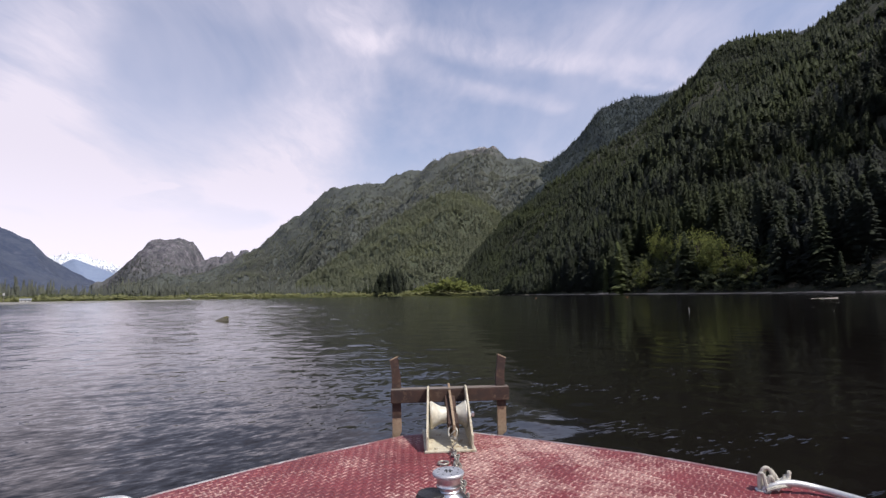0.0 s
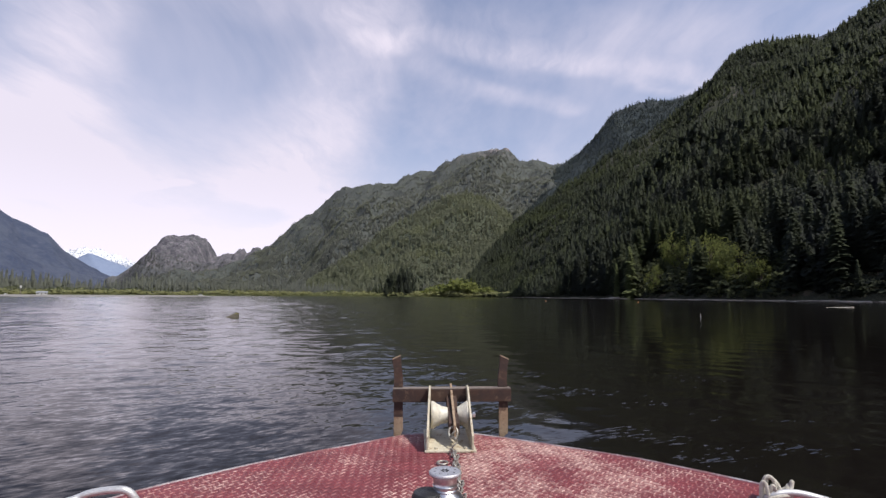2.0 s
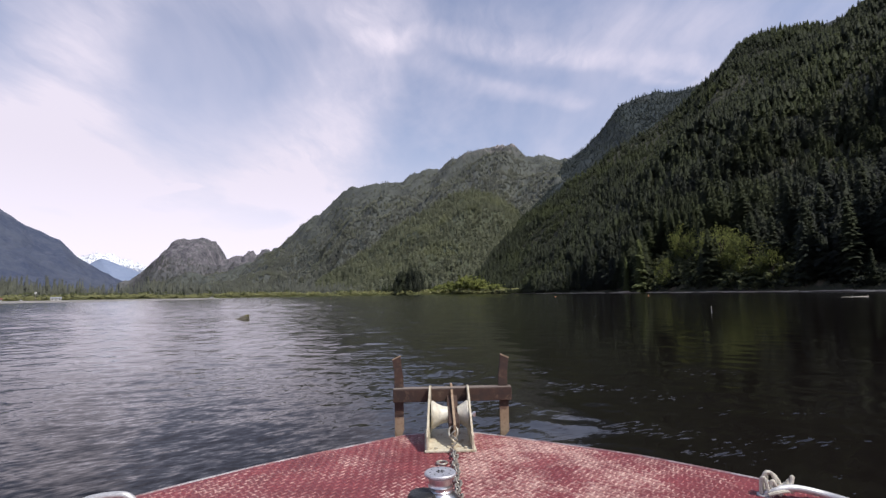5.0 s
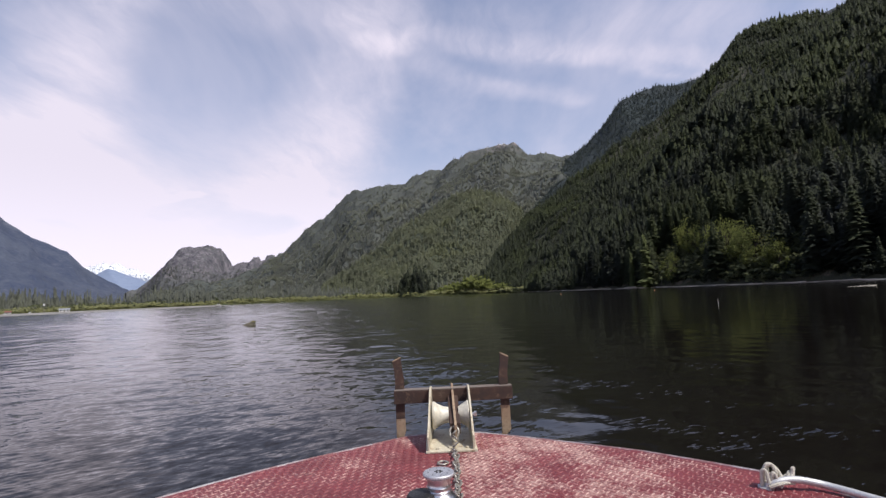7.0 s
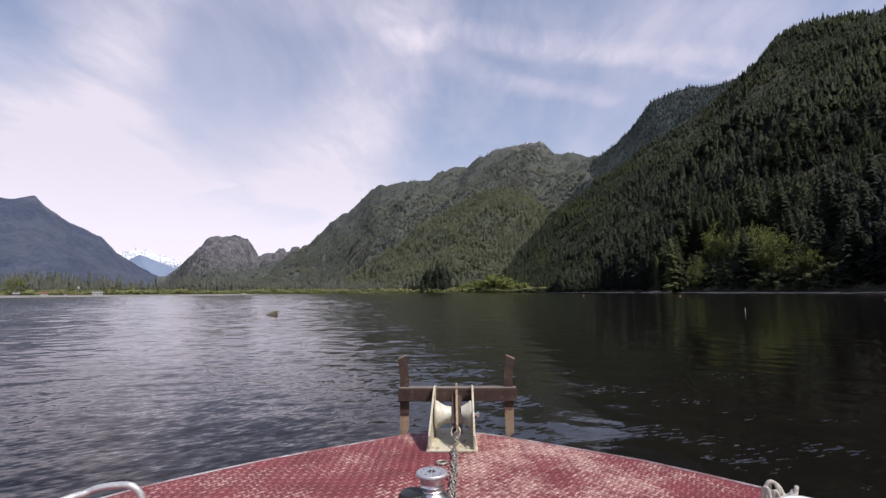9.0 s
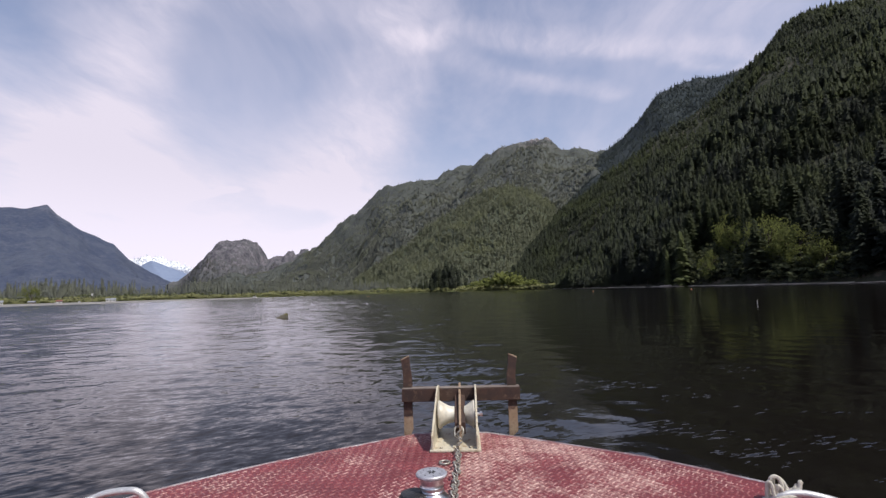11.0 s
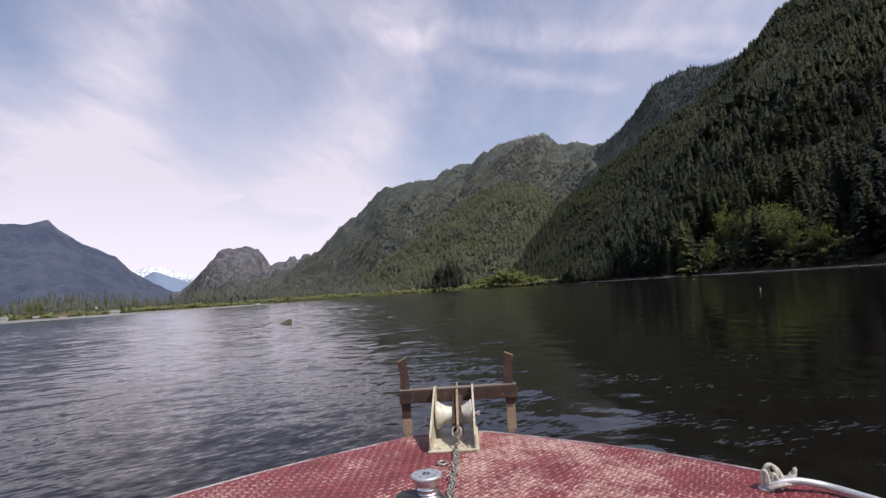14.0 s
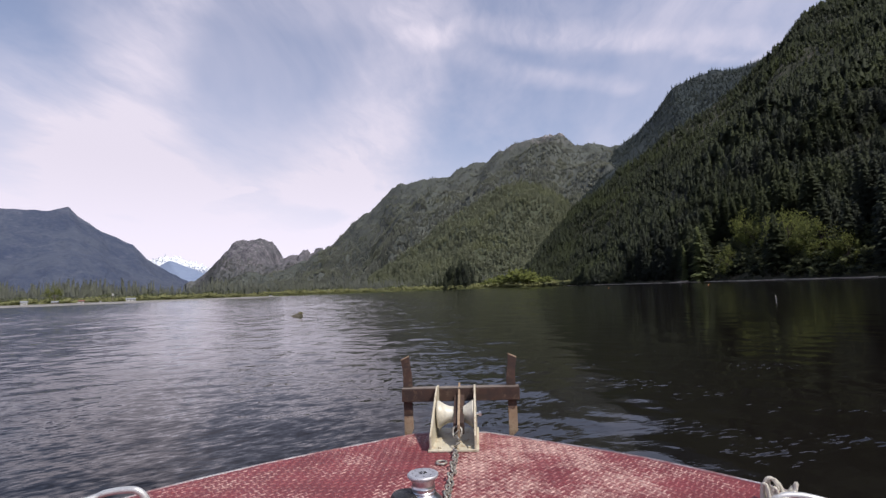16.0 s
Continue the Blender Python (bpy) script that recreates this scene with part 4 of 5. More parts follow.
woods("marsh_shrubs", low_at[:150], bh[:150], bush, LEAVES, "bright green shrubs along the marsh edge", 1.4)
woods("valley_shrubs", low_at[150:], bh[150:], bush, MARSH_LEAVES, "dull green shrubs before the valley conifers", 1.4)

n = 1000
rx = rng.uniform(-1150, 64, n)
ry = shore_y(rx) + 6 + 60 * rng.random(n) ** 1.4
woods("willow_scrub", np.stack([rx, ry, valley_height(rx, ry) - 0.6], -1), 2.6 + 8.0 * rng.random(n) ** 1.6, bush, REEDS, "low yellow-green willow scrub fringing the marsh", 2.4)


# ---- along the shore ----
def log_shape(length, girth, seed, roots=False):
    r = random.Random(seed)
    bm = bmesh.new()
    k = 7
    pts_ = [(length * (i / (k - 1) - 0.5), r.uniform(-1, 1) * girth * 0.5, r.uniform(-1, 1) * girth * 0.3) for i in range(k)]
    tube(bm, pts_, [girth * (1.0 - 0.5 * i / (k - 1)) * r.uniform(0.9, 1.1) for i in range(k)], 8)
    return bm


def driftwood(length, girth, seed, place, turn, label):
    root = new("driftwood_log")
    part("trunk", log_shape(length, girth, seed), DRIFT, root, smooth=True)
    r = random.Random(seed + 1)
    for i in range(2):
        bm = bmesh.new()
        x = r.uniform(-0.4, 0.4) * length
        tube(bm, [(x, 0, 0), (x + r.uniform(-.3, .3), r.uniform(-.8, .8), girth + r.uniform(0.1, 0.5))], [girth * 0.35, girth * 0.1], 5)
        part("branch_stub", bm, DRIFT, root)
    root.matrix_basis = pose(*place, 0, r.uniform(-2, 2), turn)
    return tagged(root, label, "log", "driftwood on the shore")


SHORE_Y = [110, 200, 270, 350, 410, 490, 570, 640, 690]
SHORE_X = [185, 155, 136, 122, 108, 92, 78, 66, 40]
for i in range(64):
    y = 170 + 480 * ((i + rng.random() * 0.9) / 64)
    x, ahead = (float(np.interp(q, SHORE_Y, SHORE_X)) for q in (y, y + 6))
    along = math.degrees(math.atan2(6, ahead - x))
    driftwood(rng.uniform(8, 22), rng.uniform(0.10, 0.28), 100 + i, (x - 0.6 + rng.uniform(-1.0, 0.8), y, 0.16 + rng.random() * 0.3), along + rng.normal(0, 4), "bleached grey driftwood log lying at the waterline")
# a bright heap of stranded logs below the pale firs
for i in range(9):
    driftwood(rng.uniform(4, 10), rng.uniform(0.20, 0.38), 200 + i, (114.6 + rng.uniform(-1.2, 1.6), 366 + rng.uniform(-6, 6), 0.3 + 0.11 * i), 100 + rng.normal(0, 14), "pale bleached log heaped on others at the waterline")
driftwood(4.5, 0.10, 180, (69, 92, 0.0), 172, "grey log floating low in the lake")


def deadhead(place, size, turn):
    """A waterlogged log: the blunt end stands out of the water, the rest slants down under it."""
    root = new("sunken_log")
    bm = bmesh.new()
    tube(bm, [(-1.75, 0, -0.42), (-1.2, 0.03, -0.16), (-0.4, 0.0, 0.10), (0.3, -0.02, 0.30), (0.85, 0.0, 0.40)], [0.16, 0.26, 0.40, 0.50, 0.52], 22)
    bmesh.ops.subdivide_edges(bm, edges=bm.edges, cuts=2, use_grid_fill=True)
    for q in bm.verts:
        d = q.co * 1.7
        q.co += Vector((0.03, 0.07, 0.07)) * noise.fractal(Vector((d.x * 0.5, d.y * 2, d.z * 2)), 1.0, 2.0, 4)
    part("trunk", bm, STUMP, root)
    bm = bmesh.new()
    bmesh.ops.create_icosphere(bm, subdivisions=3, radius=1.0)
    for q in bm.verts:
        d = q.co.normalized()
        q.co = Vector((0.62 + d.x * 0.34, d.y * 0.42, 0.72 + d.z * 0.22)) + d * 0.12 * noise.fractal(d * 2.3, 1.0, 2.0, 4)
    part("moss_cap", bm, MOSS, root, "dry moss on the log's upper end")
    root.matrix_basis = pose(*place, 0, 0, turn) @ Matrix.Diagonal((size, size, size, 1))
    return tagged(root, "grey-brown sunken log with its mossy end above water", "log")


deadhead((-17.0, 38.0, -0.08), 0.78 * 0.62, 8)


# ---- the landing on the far shore ----
def house(place, turn, size, roof_mat, wall_mat, label):
    """A small building: walls, pitched roof with eaves, door and windows."""
    wide, deep, tall = size
    root = new("house")
    bm = bmesh.new()
    prism(bm, [(-wide / 2, -0.5), (wide / 2, -0.5), (wide / 2, tall), (-wide / 2, tall)], -deep / 2, deep / 2, 1)
    part("wall", bm, wall_mat, root)
    bm = bmesh.new()
    o, peak = 0.5, tall + deep * 0.28
    prism(bm, [(-deep / 2 - o, tall - 0.1), (0, peak), (deep / 2 + o, tall - 0.1), (deep / 2 + o, tall + 0.12), (0, peak + 0.25), (-deep / 2 - o, tall + 0.12)], -wide / 2 - o, wide / 2 + o, 0)
    part("roof", bm, roof_mat, root)
    for s in (-1, 1):
        bm = bmesh.new()
        prism(bm, [(-deep / 2, tall - 0.05), (deep / 2, tall - 0.05), (0, peak - 0.05)], s * wide / 2 - 0.1, s * wide / 2 + 0.1, 0)
        part("gable", bm, wall_mat, root)
    bm = bmesh.new()
    box(bm, (-0.5, -deep / 2 - 0.06, 0), (0.5, -deep / 2 + 0.05, 2.05), 0.02)
    part("door", bm, TIMBER, root)
    count = max(2, int(wide / 3))
    for i in range(count):
        x = -wide / 2 + wide * (i + 0.5) / count
        if abs(x) < 1.0:
            continue
        bm = bmesh.new()
        box(bm, (x - 0.65, -deep / 2 - 0.05, 0.95), (x + 0.65, -deep / 2 + 0.05, 2.05), 0.02)
        win = part("window", bm, SIDING, root)
        bm = bmesh.new()
        box(bm, (x - 0.55, -deep / 2 - 0.075, 1.05), (x + 0.55, -deep / 2 - 0.04, 1.95))
        part("pane", bm, PANE, win)
    root.matrix_basis = pose(0, 0, 0, 0, 0, 2.6) @ pose(*place, 0, 0, turn) @ Matrix.Diagonal((0.72, 0.72, 0.72, 1))
    return tagged(root, label, "house")


def gravel_bar():
    u = np.linspace(-1, 1, 60)
    gx, gy = np.meshgrid(-430 + 230 * u, 405 + 165 * np.linspace(-1, 1, 40))
    edge = 1 - ((gx + 430) / 230) ** 2 - ((gy - 405) / 165) ** 2
    z = np.clip(edge * 3.0 + 0.5 * fractal(gx / 30, gy / 30, 4), -1.5, 0.9)
    verts = np.stack([gx, gy, z], -1).reshape(-1, 3).tolist()
    faces = [(j * 60 + i, j * 60 + i + 1, (j + 1) * 60 + i + 1, (j + 1) * 60 + i) for j in range(39) for i in range(59)]
    return tagged(mesh_object("gravel_bar", verts, faces, GRAVEL, smooth=True), "low grey gravel bar reaching into the lake", "gravel", kind="structure")


gravel_bar()
house((-352, 462, 0.9), 35, (11, 6, 2.6), ROOFING, SIDING, "long white building with a pale metal roof")
house((-392, 448, 0.9), 40, (6, 5, 2.4), ROOF_RED, SIDING, "small white house with a rust-red roof")
house((-412, 440, 0.9), 30, (7, 5, 2.2), ROOFING, TIMBER, "grey timber shed with a metal roof")
house((-436, 432, 0.9), 45, (7, 6, 3.4), ROOFING, SIDING, "tall white house near the gravel shore")


def light_post(place):
    root = new("beacon_post")
    bm = bmesh.new()
    tube(bm, [(0, 0, -0.5), (0, 0, 6.5)], [0.22, 0.16], 8)
    part("post", bm, TIMBER, root)
    bm = bmesh.new()
    box(bm, (-0.7, -0.5, 6.4), (0.7, 0.5, 8.4), 0.05)
    part("board", bm, SIDING, root)
    root.matrix_basis = pose(*place, 0, 0, 35)
    return tagged(root, "white board on a tall timber post", "post")


light_post((-398, 452, 0.8))


def mooring_float(place, turn):
    root = new("mooring_float")
    bm = bmesh.new()
    lathe(bm, [(0.02, -0.16), (0.16, -0.10), (0.21, 0.03), (0.16, 0.15), (0.05, 0.30)], 14)
    part("body", bm, FLOAT_PAINT, root, smooth=True)
    bm = bmesh.new()
    tube(bm, [(0.05 * math.cos(a_ * 0.785), 0, 0.33 + 0.05 * math.sin(a_ * 0.785)) for a_ in range(8)], 0.012, 6, True)
    part("ring", bm, GALV, root)
    root.matrix_basis = pose(*place, 6, 4, turn)
    return tagged(root, "small faded orange mooring float on the water", "buoy", "mooring floats")


for x, y in ((57, 158), (31, 172), (-64, 240)):
    mooring_float((x, y, 0.02), x * 7)


def marker_stick(place):
    """A stake afloat upright, weighted below, with a worn paler top."""
    root = new("marker_stick")
    bm = bmesh.new()
    tube(bm, [(0, 0, -0.7), (0.01, 0, -0.1), (0.0, 0.005, 0.30)], [0.050, 0.047, 0.044], 10)
    part("stake", bm, SIDING, root, smooth=True)
    bm = bmesh.new()
    tube(bm, [(0.0, 0.005, 0.30), (-0.004, 0.006, 0.46), (-0.004, 0.006, 0.48)], [0.045, 0.043, 0.030], 10)
    part("tip", bm, DRIFT, root, "pale worn tip", True)
    root.matrix_basis = pose(*place, 3, -4, 20) @ Matrix.Diagonal((0.6, 0.6, 0.7, 1))
    return tagged(root, "white painted stake floating upright in dark water", "stake")


marker_stick((20.4, 42.6, 0.0))


def small_boat(place, turn, scale, label):
    """A small moored motor boat far off: hull, cabin, windows."""
    root = new("motor_boat")
    bm = bmesh.new()
    prism(bm, [(-3, -1.1), (1.5, -1.1), (2.6, -0.6), (3.2, 0), (2.6, 0.6), (1.5, 1.1), (-3, 1.1)], -0.2, 0.8, 2, 0.05)
    part("hull", bm, SIDING, root)
    bm = bmesh.new()
    box(bm, (-1.4, -0.8, 0.8), (1.2, 0.8, 1.9), 0.12)
    cabin = part("cabin", bm, SIDING, root)
    bm = bmesh.new()
    box(bm, (-1.1, -0.83, 1.25), (0.9, 0.83, 1.7), 0.03)
    part("window", bm, PANE, cabin)
    root.matrix_basis = pose(*place, 0, 0, turn) @ Matrix.Diagonal((scale, scale, scale, 1))
    return tagged(root, label, "boat")


small_boat((-352, 690, 0), 15, 1.2, "small white motor boat moored off the marsh")
for i, (x, y, s) in enumerate([(-412, 428, 0.8), (-386, 424, 0.7)]):
    small_boat((x, y, 0.8), 60 + 40 * i, s, "white motor boat drawn up on the gravel")


# ---- the boat under the camera ----
BOAT = pose(0, 0, DECK, 0, 0, HEADING)


def on_boat(name, base=(0, 0, 0)):
    """An Empty in the boat's own axes: x to starboard, y to the bow, z up from the deck."""
    root = new(name)
    root.matrix_basis = BOAT @ pose(*base)
    return root


PORT = [(-0.27, 3.075), (-0.50, 2.925), (-0.76, 2.757), (-0.95, 2.62), (-1.118, 2.480), (-1.25, 2.365), (-1.351, 2.265), (-1.50, 2.08), (-1.58, 1.7), (-1.6, 0.6), (-1.6, -2.5)]
STARBOARD = [(0.30, 3.075), (0.477, 2.972), (0.75, 2.80), (1.008, 2.626), (1.21, 2.445), (1.383, 2.277), (1.52, 2.10), (1.60, 1.7), (1.62, 0.6), (1.62, -2.5)]
RIM = PORT[::-1] + [(-0.19, 3.125), (0.02, 3.135), (0.22, 3.12)] + STARBOARD

boat = on_boat("work_boat")
tagged(boat, "work boat with a worn oxide-red checker-plate foredeck", "boat")
bm = bmesh.new()
prism(bm, RIM, -0.008, 0.0, 2)
deck_plate = part("deck", bm, DECK_PAINT, boat, "worn oxide-red checker plate")
bm = bmesh.new()
mid_x = 0.02
low_rim = [(mid_x + (x - mid_x) * 0.82, y - 0.30 if y > 1 else y + 0.1) for x, y in RIM]
top = [bm.verts.new((x, y, -0.010)) for x, y in RIM]
bot = [bm.verts.new((x, y, -1.3)) for x, y in low_rim]
for i in range(len(RIM)):
    j = (i + 1) % len(RIM)
    bm.faces.new((top[i], top[j], bot[j], bot[i]))
bm.faces.new(bot)
bm.faces.new(top[::-1])
part("hull", bm, HULL_PAINT, boat)
bm = bmesh.new()
tube(bm, [(x, y, -0.007) for x, y in RIM], 0.011, 8)
part("rim", bm, EDGE_METAL, boat, "bare metal edge with red paint worn off")


def inside(x, y):
    ok = False
    for (x0, y0), (x1, y1) in zip(RIM, RIM[1:] + RIM[:1]):
        if (y0 > y) != (y1 > y) and x < x0 + (y - y0) / (y1 - y0) * (x1 - x0):
            ok = not ok
    return ok


def near_rim(x, y):
    p = Vector((x, y, 0))
    return min((p - (lambda a, b: a + (b - a) * max(0.0, min(1.0, (p - a).dot(b - a) / (b - a).length_squared)))(Vector((*q0, 0)), Vector((*q1, 0)))).length for q0, q1 in zip(RIM, RIM[1:]))


def deck_lugs():
    """Raised lugs of the checker plate, slanting in turn one way and the other."""
    long, wide, tall, pitch = 0.0200, 0.0036, 0.0032, 0.0300
    ring = [(-1, 0), (-0.6, -1), (0.6, -1), (1, 0), (0.6, 1), (-0.6, 1)]
    unit = [(a * long, b * wide, -0.0005) for a, b in ring] + [(a * long * 0.72, b * wide * 0.45, tall) for a, b in ring]
    tris = []
    for i in range(6):
        j = (i + 1) % 6
        tris += [(i, j, 6 + j), (i, 6 + j, 6 + i)]
    tris += [(6, 7, 8), (6, 8, 9), (6, 9, 10), (6, 10, 11)]
    r = random.Random(3)
    verts, faces, shade = [], [], []
    for iy in range(-80, 81):
        for ix in range(-80, 81):
            x, y = (ix - iy) * pitch * 0.7071, 2.45 + (ix + iy) * pitch * 0.7071
            if y < 1.85 or not inside(x, y) or near_rim(x, y) < 0.026:
                continue
            a = radians(45 if (ix + iy) % 2 else -45)
            c, s, k = math.cos(a), math.sin(a), len(verts)
            q = r.uniform(0.72, 1.1)
            verts += [(x + (vx_ * c - vy_ * s) * q, y + (vx_ * s + vy_ * c) * q, vz_) for vx_, vy_, vz_ in unit]
            faces += [(k + p, k + q_, k + t_) for p, q_, t_ in tris]
    ob = triangles_object("raised_tread", np.array(verts), np.array(faces), LUG_PAINT)
    ob.parent = deck_plate
    return tagged(ob, "raised lugs worn pale through the red paint", kind="stuff")


deck_lugs()

# bow roller: base plate, two cheeks, nylon rollers on a pin
roller = on_boat("bow_roller", (0.042, 2.935, 0))
tagged(roller, "cream-painted steel bow roller with white nylon rollers", "bow roller")
bm = bmesh.new()
box(bm, (-0.140, -0.185, 0.001), (0.137, 0.26, 0.013), 0.003)
part("base_plate", bm, CREAM, roller)
for side, x0, x1 in ((-1, -0.126, -0.100), (1, 0.118, 0.122)):
    bm = bmesh.new()
    prism(bm, [(-0.175, 0.012), (-0.175, 0.085), (-0.150, 0.098), (0.125, 0.290), (0.18, 0.290), (0.25, 0.25), (0.25, 0.012)], -0.0055, 0.0055, 0, 0.0018)
    for q in bm.verts:
        f = (q.co.y + 0.175) / 0.42
        q.co.x += x0 + (x1 - x0) * f
    part("cheek_plate", bm, CREAM, roller, "cream-painted cheek plate with chipped edges")
bm = bmesh.new()
lathe(bm, [(0.008, -0.122), (0.008, 0.150)], 14, pose(0, 0.05, 0.145, 0, 90, 0))
lathe(bm, [(0.015, 0.142), (0.015, 0.156)], 6, pose(0, 0.05, 0.145, 0, 90, 0))
part("pin", bm, CHROME, roller, "steel pin with a hexagon head", True)
bm = bmesh.new()
lathe(bm, [(0.030, -0.102), (0.074, -0.102), (0.078, -0.096), (0.078, -0.088), (0.062, -0.065), (0.048, -0.035), (0.044, -0.006), (0.020, -0.006)], 32, pose(0, 0.05, 0.145, 0, 90, 0))
part("roller", bm, NYLON, roller, "white nylon half roller", True)
bm = bmesh.new()
lathe(bm, [(0.020, 0.050), (0.044, 0.050), (0.052, 0.066), (0.070, 0.094), (0.078, 0.104), (0.078, 0.110), (0.030, 0.112)], 32, pose(0, 0.05, 0.145, 0, 90, 0))
part("roller", bm, NYLON, roller, "white nylon half roller", True)
for x in (-0.075, 0.085):
    bm = bmesh.new()
    lathe(bm, [(0.012, 0.012), (0.012, 0.022), (0.007, 0.024)], 6, pose(x, -0.15, 0))
    part("bolt", bm, CREAM, roller)

# anchor stowed in the roller
anchor = on_boat("anchor", (0.068, 3.10, 0.0))
tagged(anchor, "rust-brown steel anchor stowed in the bow roller", "anchor")


def bar(points, half_w, half_h, bevel=0.003):
    """A flat bar along y-z points, of given half width in x."""
    b = bmesh.new()
    up_ = [(y, z + half_h) for y, z in points]
    dn = [(y, z - half_h) for y, z in points[::-1]]
    prism(b, up_ + dn, -half_w, half_w, 0, bevel)
    return b


part("shank", bar([(-0.275, 0.085), (-0.10, 0.165), (0.075, 0.250)], 0.0065, 0.042, 0.002), TAN, anchor, "worn tan shank edge")
part("shank_flange", bar([(-0.235, 0.095), (-0.06, 0.165), (0.08, 0.225)], 0.030, 0.032), RUST, anchor, "rusty shank flange")
bm = bmesh.new()
box(bm, (-0.356, 0.015, 0.190), (0.368, 0.075, 0.266), 0.004)
part("stock", bm, RUST, anchor, "weathered brown cross bar")
# thin added plate: the bar's sunlit top put into a lighter colour
bm = bmesh.new()
box(bm, (-0.354, 0.016, 0.2665), (0.366, 0.078, 0.272), 0.002)
part("stock_lit_top", bm, LIT_GREYWOOD, anchor, "weathered grey top of the cross bar, sunlight painted in")
for sx, xb, xt in ((-1, -0.322, -0.341), (1, 0.322, 0.341)):
    bm = bmesh.new()
    prism(bm, [(-0.028, 0.272), (0.028, 0.272), (0.027, 0.335), (0.032, 0.39), (0.041, 0.437), (-0.010, 0.460), (-0.018, 0.385), (-0.026, 0.335)], -0.016, 0.016, 1, 0.002)
    if sx < 0:
        bmesh.ops.scale(bm, vec=(-1, 1, 1), verts=bm.verts)
    bmesh.ops.transform(bm, matrix=pose(xb + (0.0 if sx < 0 else -0.002), 0.045, 0, -4, 0, 0), verts=bm.verts)
    fluke = part("fluke", bm, RUST, anchor, "dark brown upright fluke")
    # added strip: the fluke's lit top put into a pale colour
    bm = bmesh.new()
    prism(bm, [(0.0415, 0.4365), (0.0405, 0.444), (-0.0095, 0.467), (-0.0105, 0.4595)], -0.0165, 0.0165, 1, 0.0015)
    if sx < 0:
        bmesh.ops.scale(bm, vec=(-1, 1, 1), verts=bm.verts)
    bmesh.ops.transform(bm, matrix=pose(xb + (0.0 if sx < 0 else -0.002), 0.045, 0, -4, 0, 0), verts=bm.verts)
    part("fluke_lit_edge", bm, TAN, fluke, "pale top edge of the fluke, sunlight painted in")
    # arm painted in two tones: tan where sunlit, dark in the bar's shadow
    bm = bmesh.new()
    prism(bm, [(-0.026, -0.05), (0.028, 0.0), (0.028, 0.155), (-0.026, 0.155)] if sx > 0 else [(-0.004, -0.06), (0.030, 0.02), (0.028, 0.105), (-0.026, 0.105), (-0.026, -0.01)], -0.012, 0.012, 1, 0.002)
    bmesh.ops.transform(bm, matrix=pose(xb, 0.05, 0), verts=bm.verts)
    arm = part("arm", bm, TAN, anchor, "tan lower arm, sunlight painted into its colour")
    bm = bmesh.new()
    box(bm, (xb - 0.026, 0.036, 0.150 if sx > 0 else 0.10), (xb + 0.028, 0.064, 0.21), 0.002)
    part("arm_shadow_part", bm, RUST, anchor)

# chain from the anchor's shackle aft along the deck
chain = on_boat("anchor_chain", (0.06, 2.8, 0.0))
tagged(chain, "weathered galvanised chain running aft along the deck", "chain")


def link_mesh(name, half_l, half_w, wire):
    pts_ = []
    for i in range(16):
        a = 2 * math.pi * i / 16
        x = half_w * math.cos(a)
        y = half_w * math.sin(a) + (half_l - half_w) * (1 if math.sin(a) >= 0 else -1)
        pts_.append((x, y, 0))
    b = bmesh.new()
    tube(b, pts_, wire, 6, True)
    return b


first_link = None
path_y = 0.03
for i in range(26):
    y = path_y - i * 0.036
    z = 0.019 if i > 3 else 0.019 + (3 - i) * 0.022
    x = 0.006 * math.sin(i * 1.3) - 0.018 * i / 20
    m = pose(x, y, z, -14 if i < 4 else 0, 45 if i % 2 else -45, 4 * math.sin(i * 2.1))
    if first_link is None:
        first_link = part("link", link_mesh("link", 0.0250, 0.0150, 0.0045), GALV, chain, smooth=True, matrix=m)
    else:
        ob = new("link", first_link.data)
        ob.parent, ob.matrix_basis = chain, m
bm = link_mesh("shackle", 0.030, 0.024, 0.0065)
part("shackle", bm, GALV, chain, "round shackle at the anchor", True, pose(0.0, 0.045, 0.082, 60, 0, 0))
bm = link_mesh("ring", 0.026, 0.025, 0.0055)
spare = part("spare_shackle", bm, GALV, chain, "rusty ring lying on the deck", True, pose(-0.072, -0.225, 0.009, 0, 0, 25))

# capstan
windlass = on_boat("anchor_windlass", (-0.036, 1.96, 0.0))
tagged(windlass, "polished steel capstan windlass with a black motor housing", "windlass")
bm = bmesh.new()
lathe(bm, [(0.080, 0.0), (0.080, 0.022), (0.070, 0.030), (0.066, 0.052), (0.060, 0.056)], 32)
part("base", bm, CHROME, windlass, smooth=True)
bm = bmesh.new()
lathe(bm, [(0.060, 0.054), (0.075, 0.060), (0.076, 0.076), (0.062, 0.090), (0.050, 0.102), (0.0465, 0.108), (0.0475, 0.112), (0.0440, 0.116), (0.0440, 0.124), (0.0470, 0.128), (0.0445, 0.132), (0.0435, 0.142), (0.046, 0.150), (0.044, 0.163)], 36)
part("drum", bm, CHROME, windlass, "polished waisted drum", True)
bm = bmesh.new()
lathe(bm, [(0.044, 0.160), (0.057, 0.1635), (0.0605, 0.168), (0.060, 0.173), (0.056, 0.1765), (0.040, 0.1775), (0.010, 0.1775)], 36)
part("cap", bm, CAP_STEEL, windlass, "scratched round steel cap", True)
bm = bmesh.new()
for i in range(6):
    a = i * math.pi / 3
    box(bm, (0.006, -0.0022, 0.1770), (0.016, 0.0022, 0.1793), 0.0, pose(0, 0, 0, 0, 0, math.degrees(a)))
part("socket", bm, BLACK, windlass, "dark star-shaped drive socket")
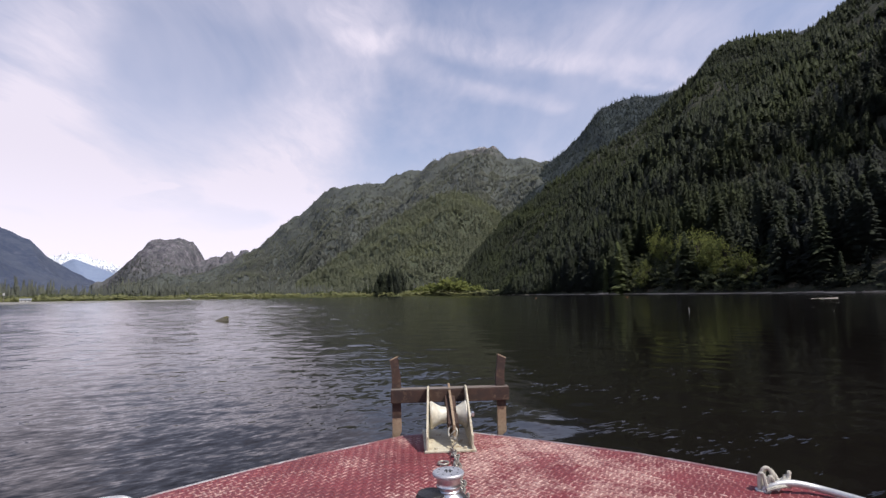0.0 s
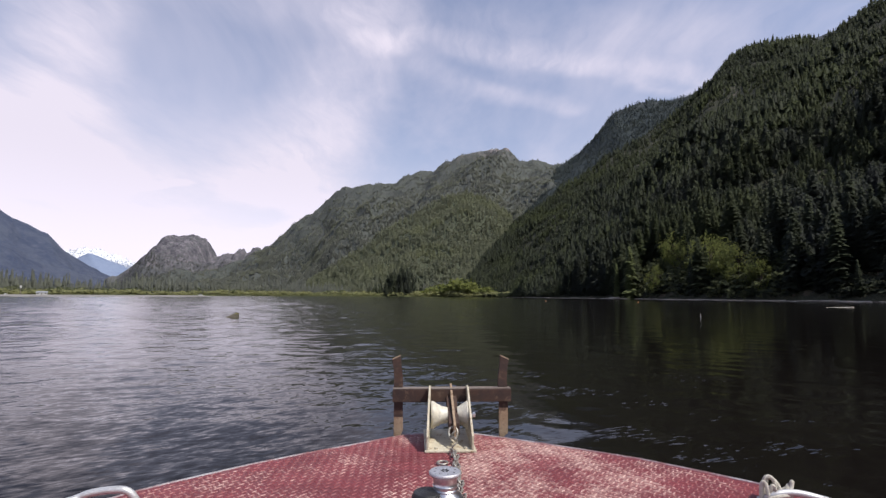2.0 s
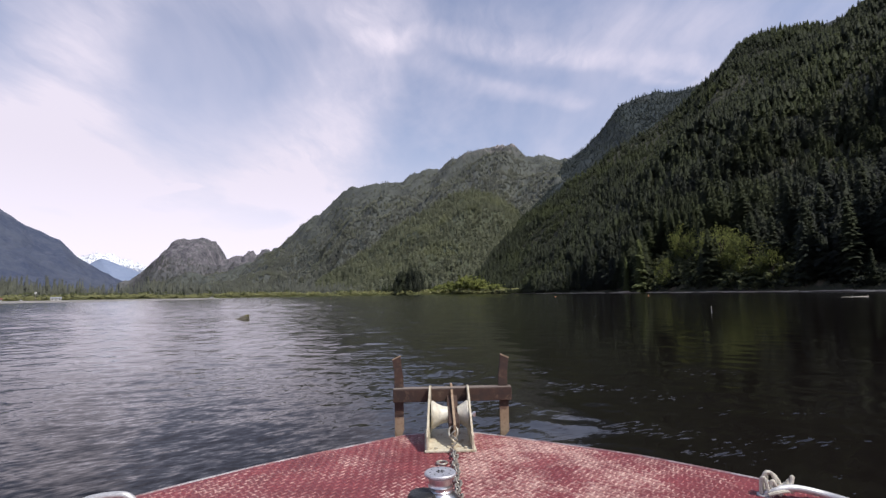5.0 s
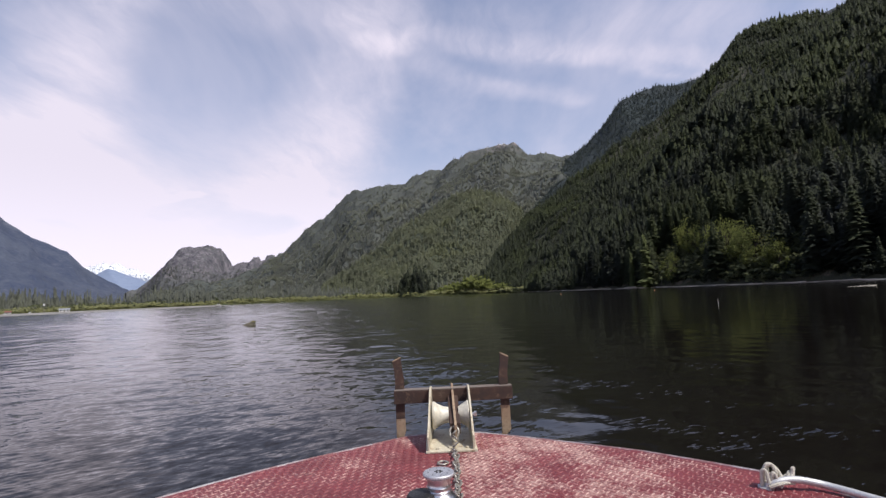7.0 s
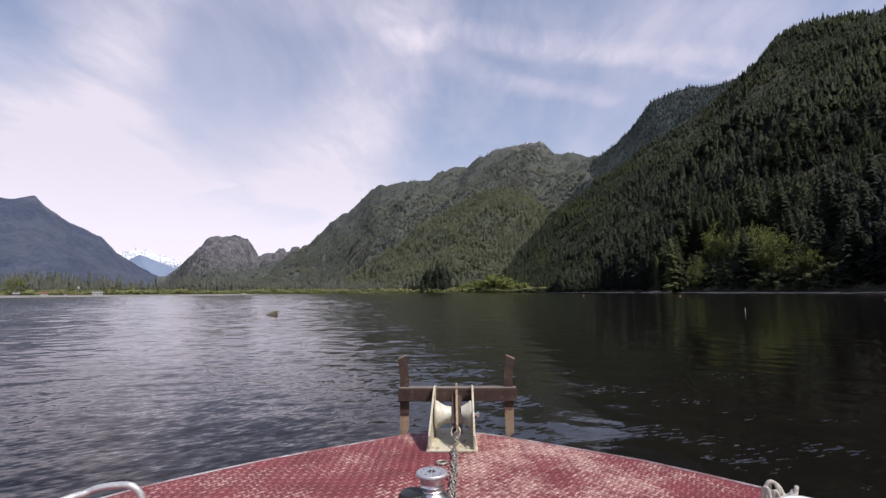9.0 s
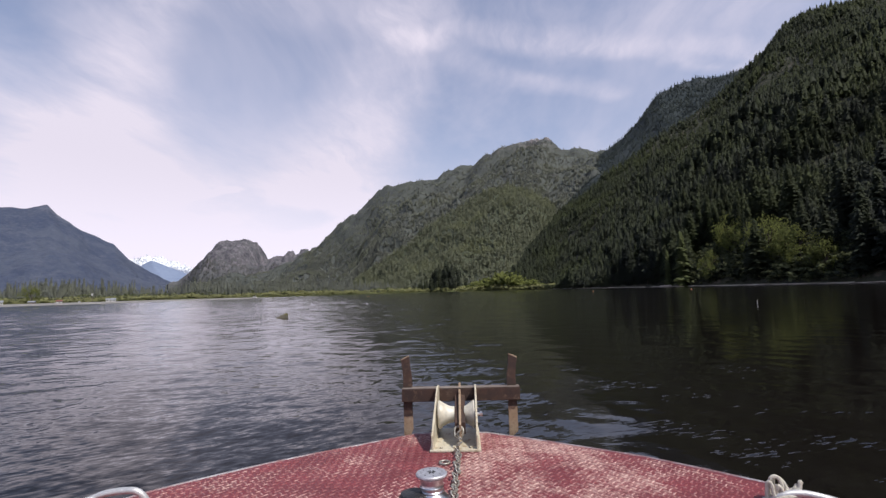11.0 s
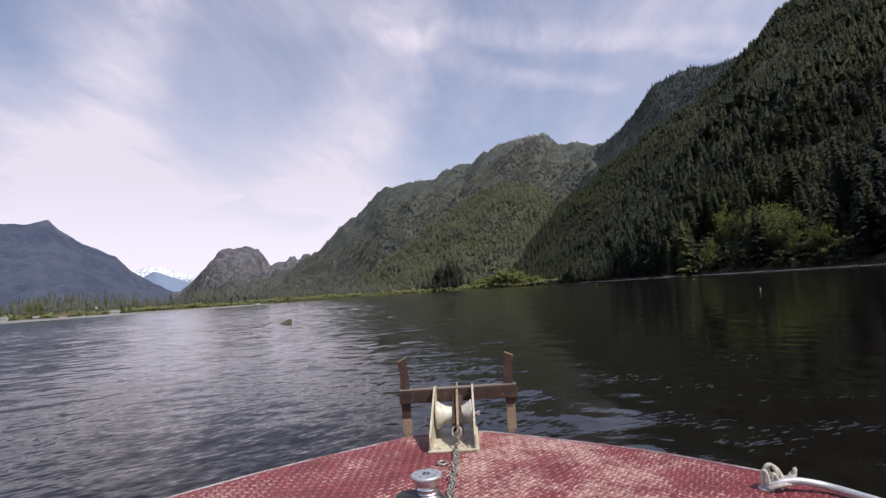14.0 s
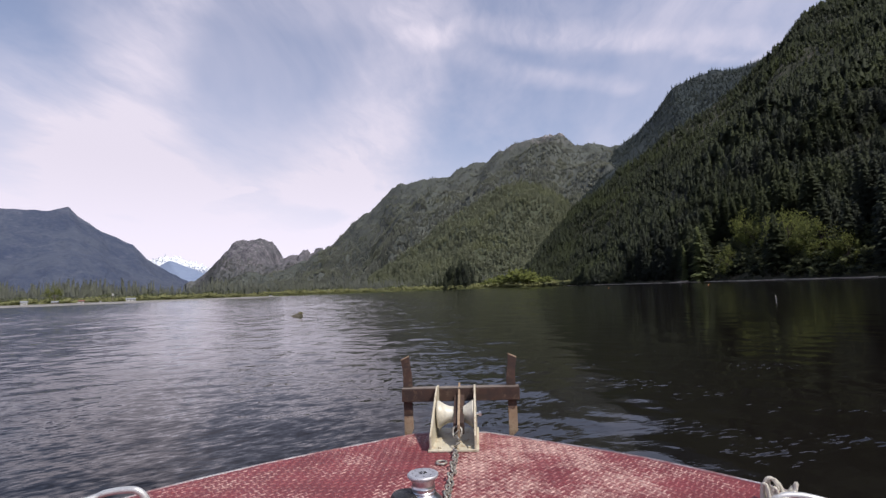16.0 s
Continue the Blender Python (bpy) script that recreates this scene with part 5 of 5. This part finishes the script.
for i in range(8):
    a = i * math.pi / 4 + 0.2
    bm = bmesh.new()
    lathe(bm, [(0.0030, 0.1765), (0.0030, 0.1780)], 8, pose(0.040 * math.cos(a), 0.040 * math.sin(a), 0))
    part("cap_hole", bm, BLACK, windlass)
bm = bmesh.new()
lathe(bm, [(0.056, -0.02), (0.058, 0.0), (0.058, 0.085), (0.050, 0.098), (0.030, 0.104)], 24, pose(-0.066, -0.02, 0.012))
part("motor_housing", bm, BLACK, windlass, "black motor housing", True)

# bow rails of aluminium tube, one on either side
for name, pts_, label in (
        ("bow_rail", [(-1.62, 1.62, 0.02), (-1.50, 1.96, 0.05), (-1.423, 2.041, 0.065), (-1.381, 2.050, 0.080), (-1.308, 2.055, 0.090), (-1.25, 2.06, 0.086), (-1.218, 2.07, 0.05), (-1.205, 2.075, 0.0)], "bright bent aluminium hand rail with a rounded end"),
        ("bow_rail", [(1.295, 2.09, 0.0), (1.303, 2.078, 0.018), (1.330, 2.066, 0.032), (1.375, 2.058, 0.040), (1.425, 2.045, 0.038), (1.503, 2.010, 0.024), (1.60, 1.85, 0.018)], "bright bent aluminium hand rail with rope tied on")):
    rail = on_boat(name)
    bm = bmesh.new()
    tube(bm, smooth_path(pts_, 8), 0.0138, 14)
    part("tube", bm, ALU, rail, smooth=True)
    foot = pts_[-1] if pts_[-1][2] == 0.0 else pts_[0]
    bm = bmesh.new()
    lathe(bm, [(0.030, 0.0), (0.030, 0.006), (0.018, 0.010)], 18, pose(foot[0], foot[1], 0.0))
    part("foot_flange", bm, ALU, rail, smooth=True)
    tagged(rail, label, "rail", "bow rails")

# rope made fast round the starboard rail
rope = on_boat("mooring_rope", (1.33, 2.08, 0.0))
tagged(rope, "off-white rope tied in loops round the rail", "rope")
loops = [
    [(-0.030, 0.02, 0.0), (-0.036, 0.02, 0.06), (-0.026, 0.015, 0.118), (-0.006, 0.01, 0.124), (0.004, 0.0, 0.085), (-0.004, 0.0, 0.04), (-0.02, 0.0, 0.01)],
    [(-0.018, 0.03, 0.0), (-0.014, 0.03, 0.06), (-0.008, 0.03, 0.112), (0.012, 0.02, 0.106), (0.020, 0.0, 0.07), (0.014, -0.02, 0.035), (0.0, -0.025, 0.01)],
    [(-0.050, 0.01, 0.0), (-0.048, 0.012, 0.05), (-0.044, 0.01, 0.092), (-0.036, 0.0, 0.09), (-0.034, -0.01, 0.03)],
    [(-0.020, 0.0, 0.01), (-0.022, -0.006, 0.05), (-0.014, -0.010, 0.085), (-0.004, -0.012, 0.06), (0.004, -0.012, 0.02)],
    [(0.0, -0.01, 0.03), (0.03, -0.015, 0.05), (0.050, -0.015, 0.055), (0.064, -0.012, 0.075), (0.070, -0.008, 0.105), (0.074, -0.006, 0.098)],
    [(0.02, 0.0, 0.025), (0.040, -0.005, 0.045), (0.060, 0.0, 0.080), (0.072, 0.015, 0.062), (0.055, 0.025, 0.04), (0.03, 0.02, 0.025)],
    [(-0.04, -0.02, 0.012), (-0.01, -0.03, 0.03), (0.03, -0.028, 0.036), (0.06, -0.02, 0.028)],
]
for pts_ in loops:
    bm = bmesh.new()
    tube(bm, smooth_path([(x, y, z * 0.68 + 0.006) for x, y, z in pts_], 8), 0.0078, 8)
    part("loop", bm, ROPE, rope, smooth=True)
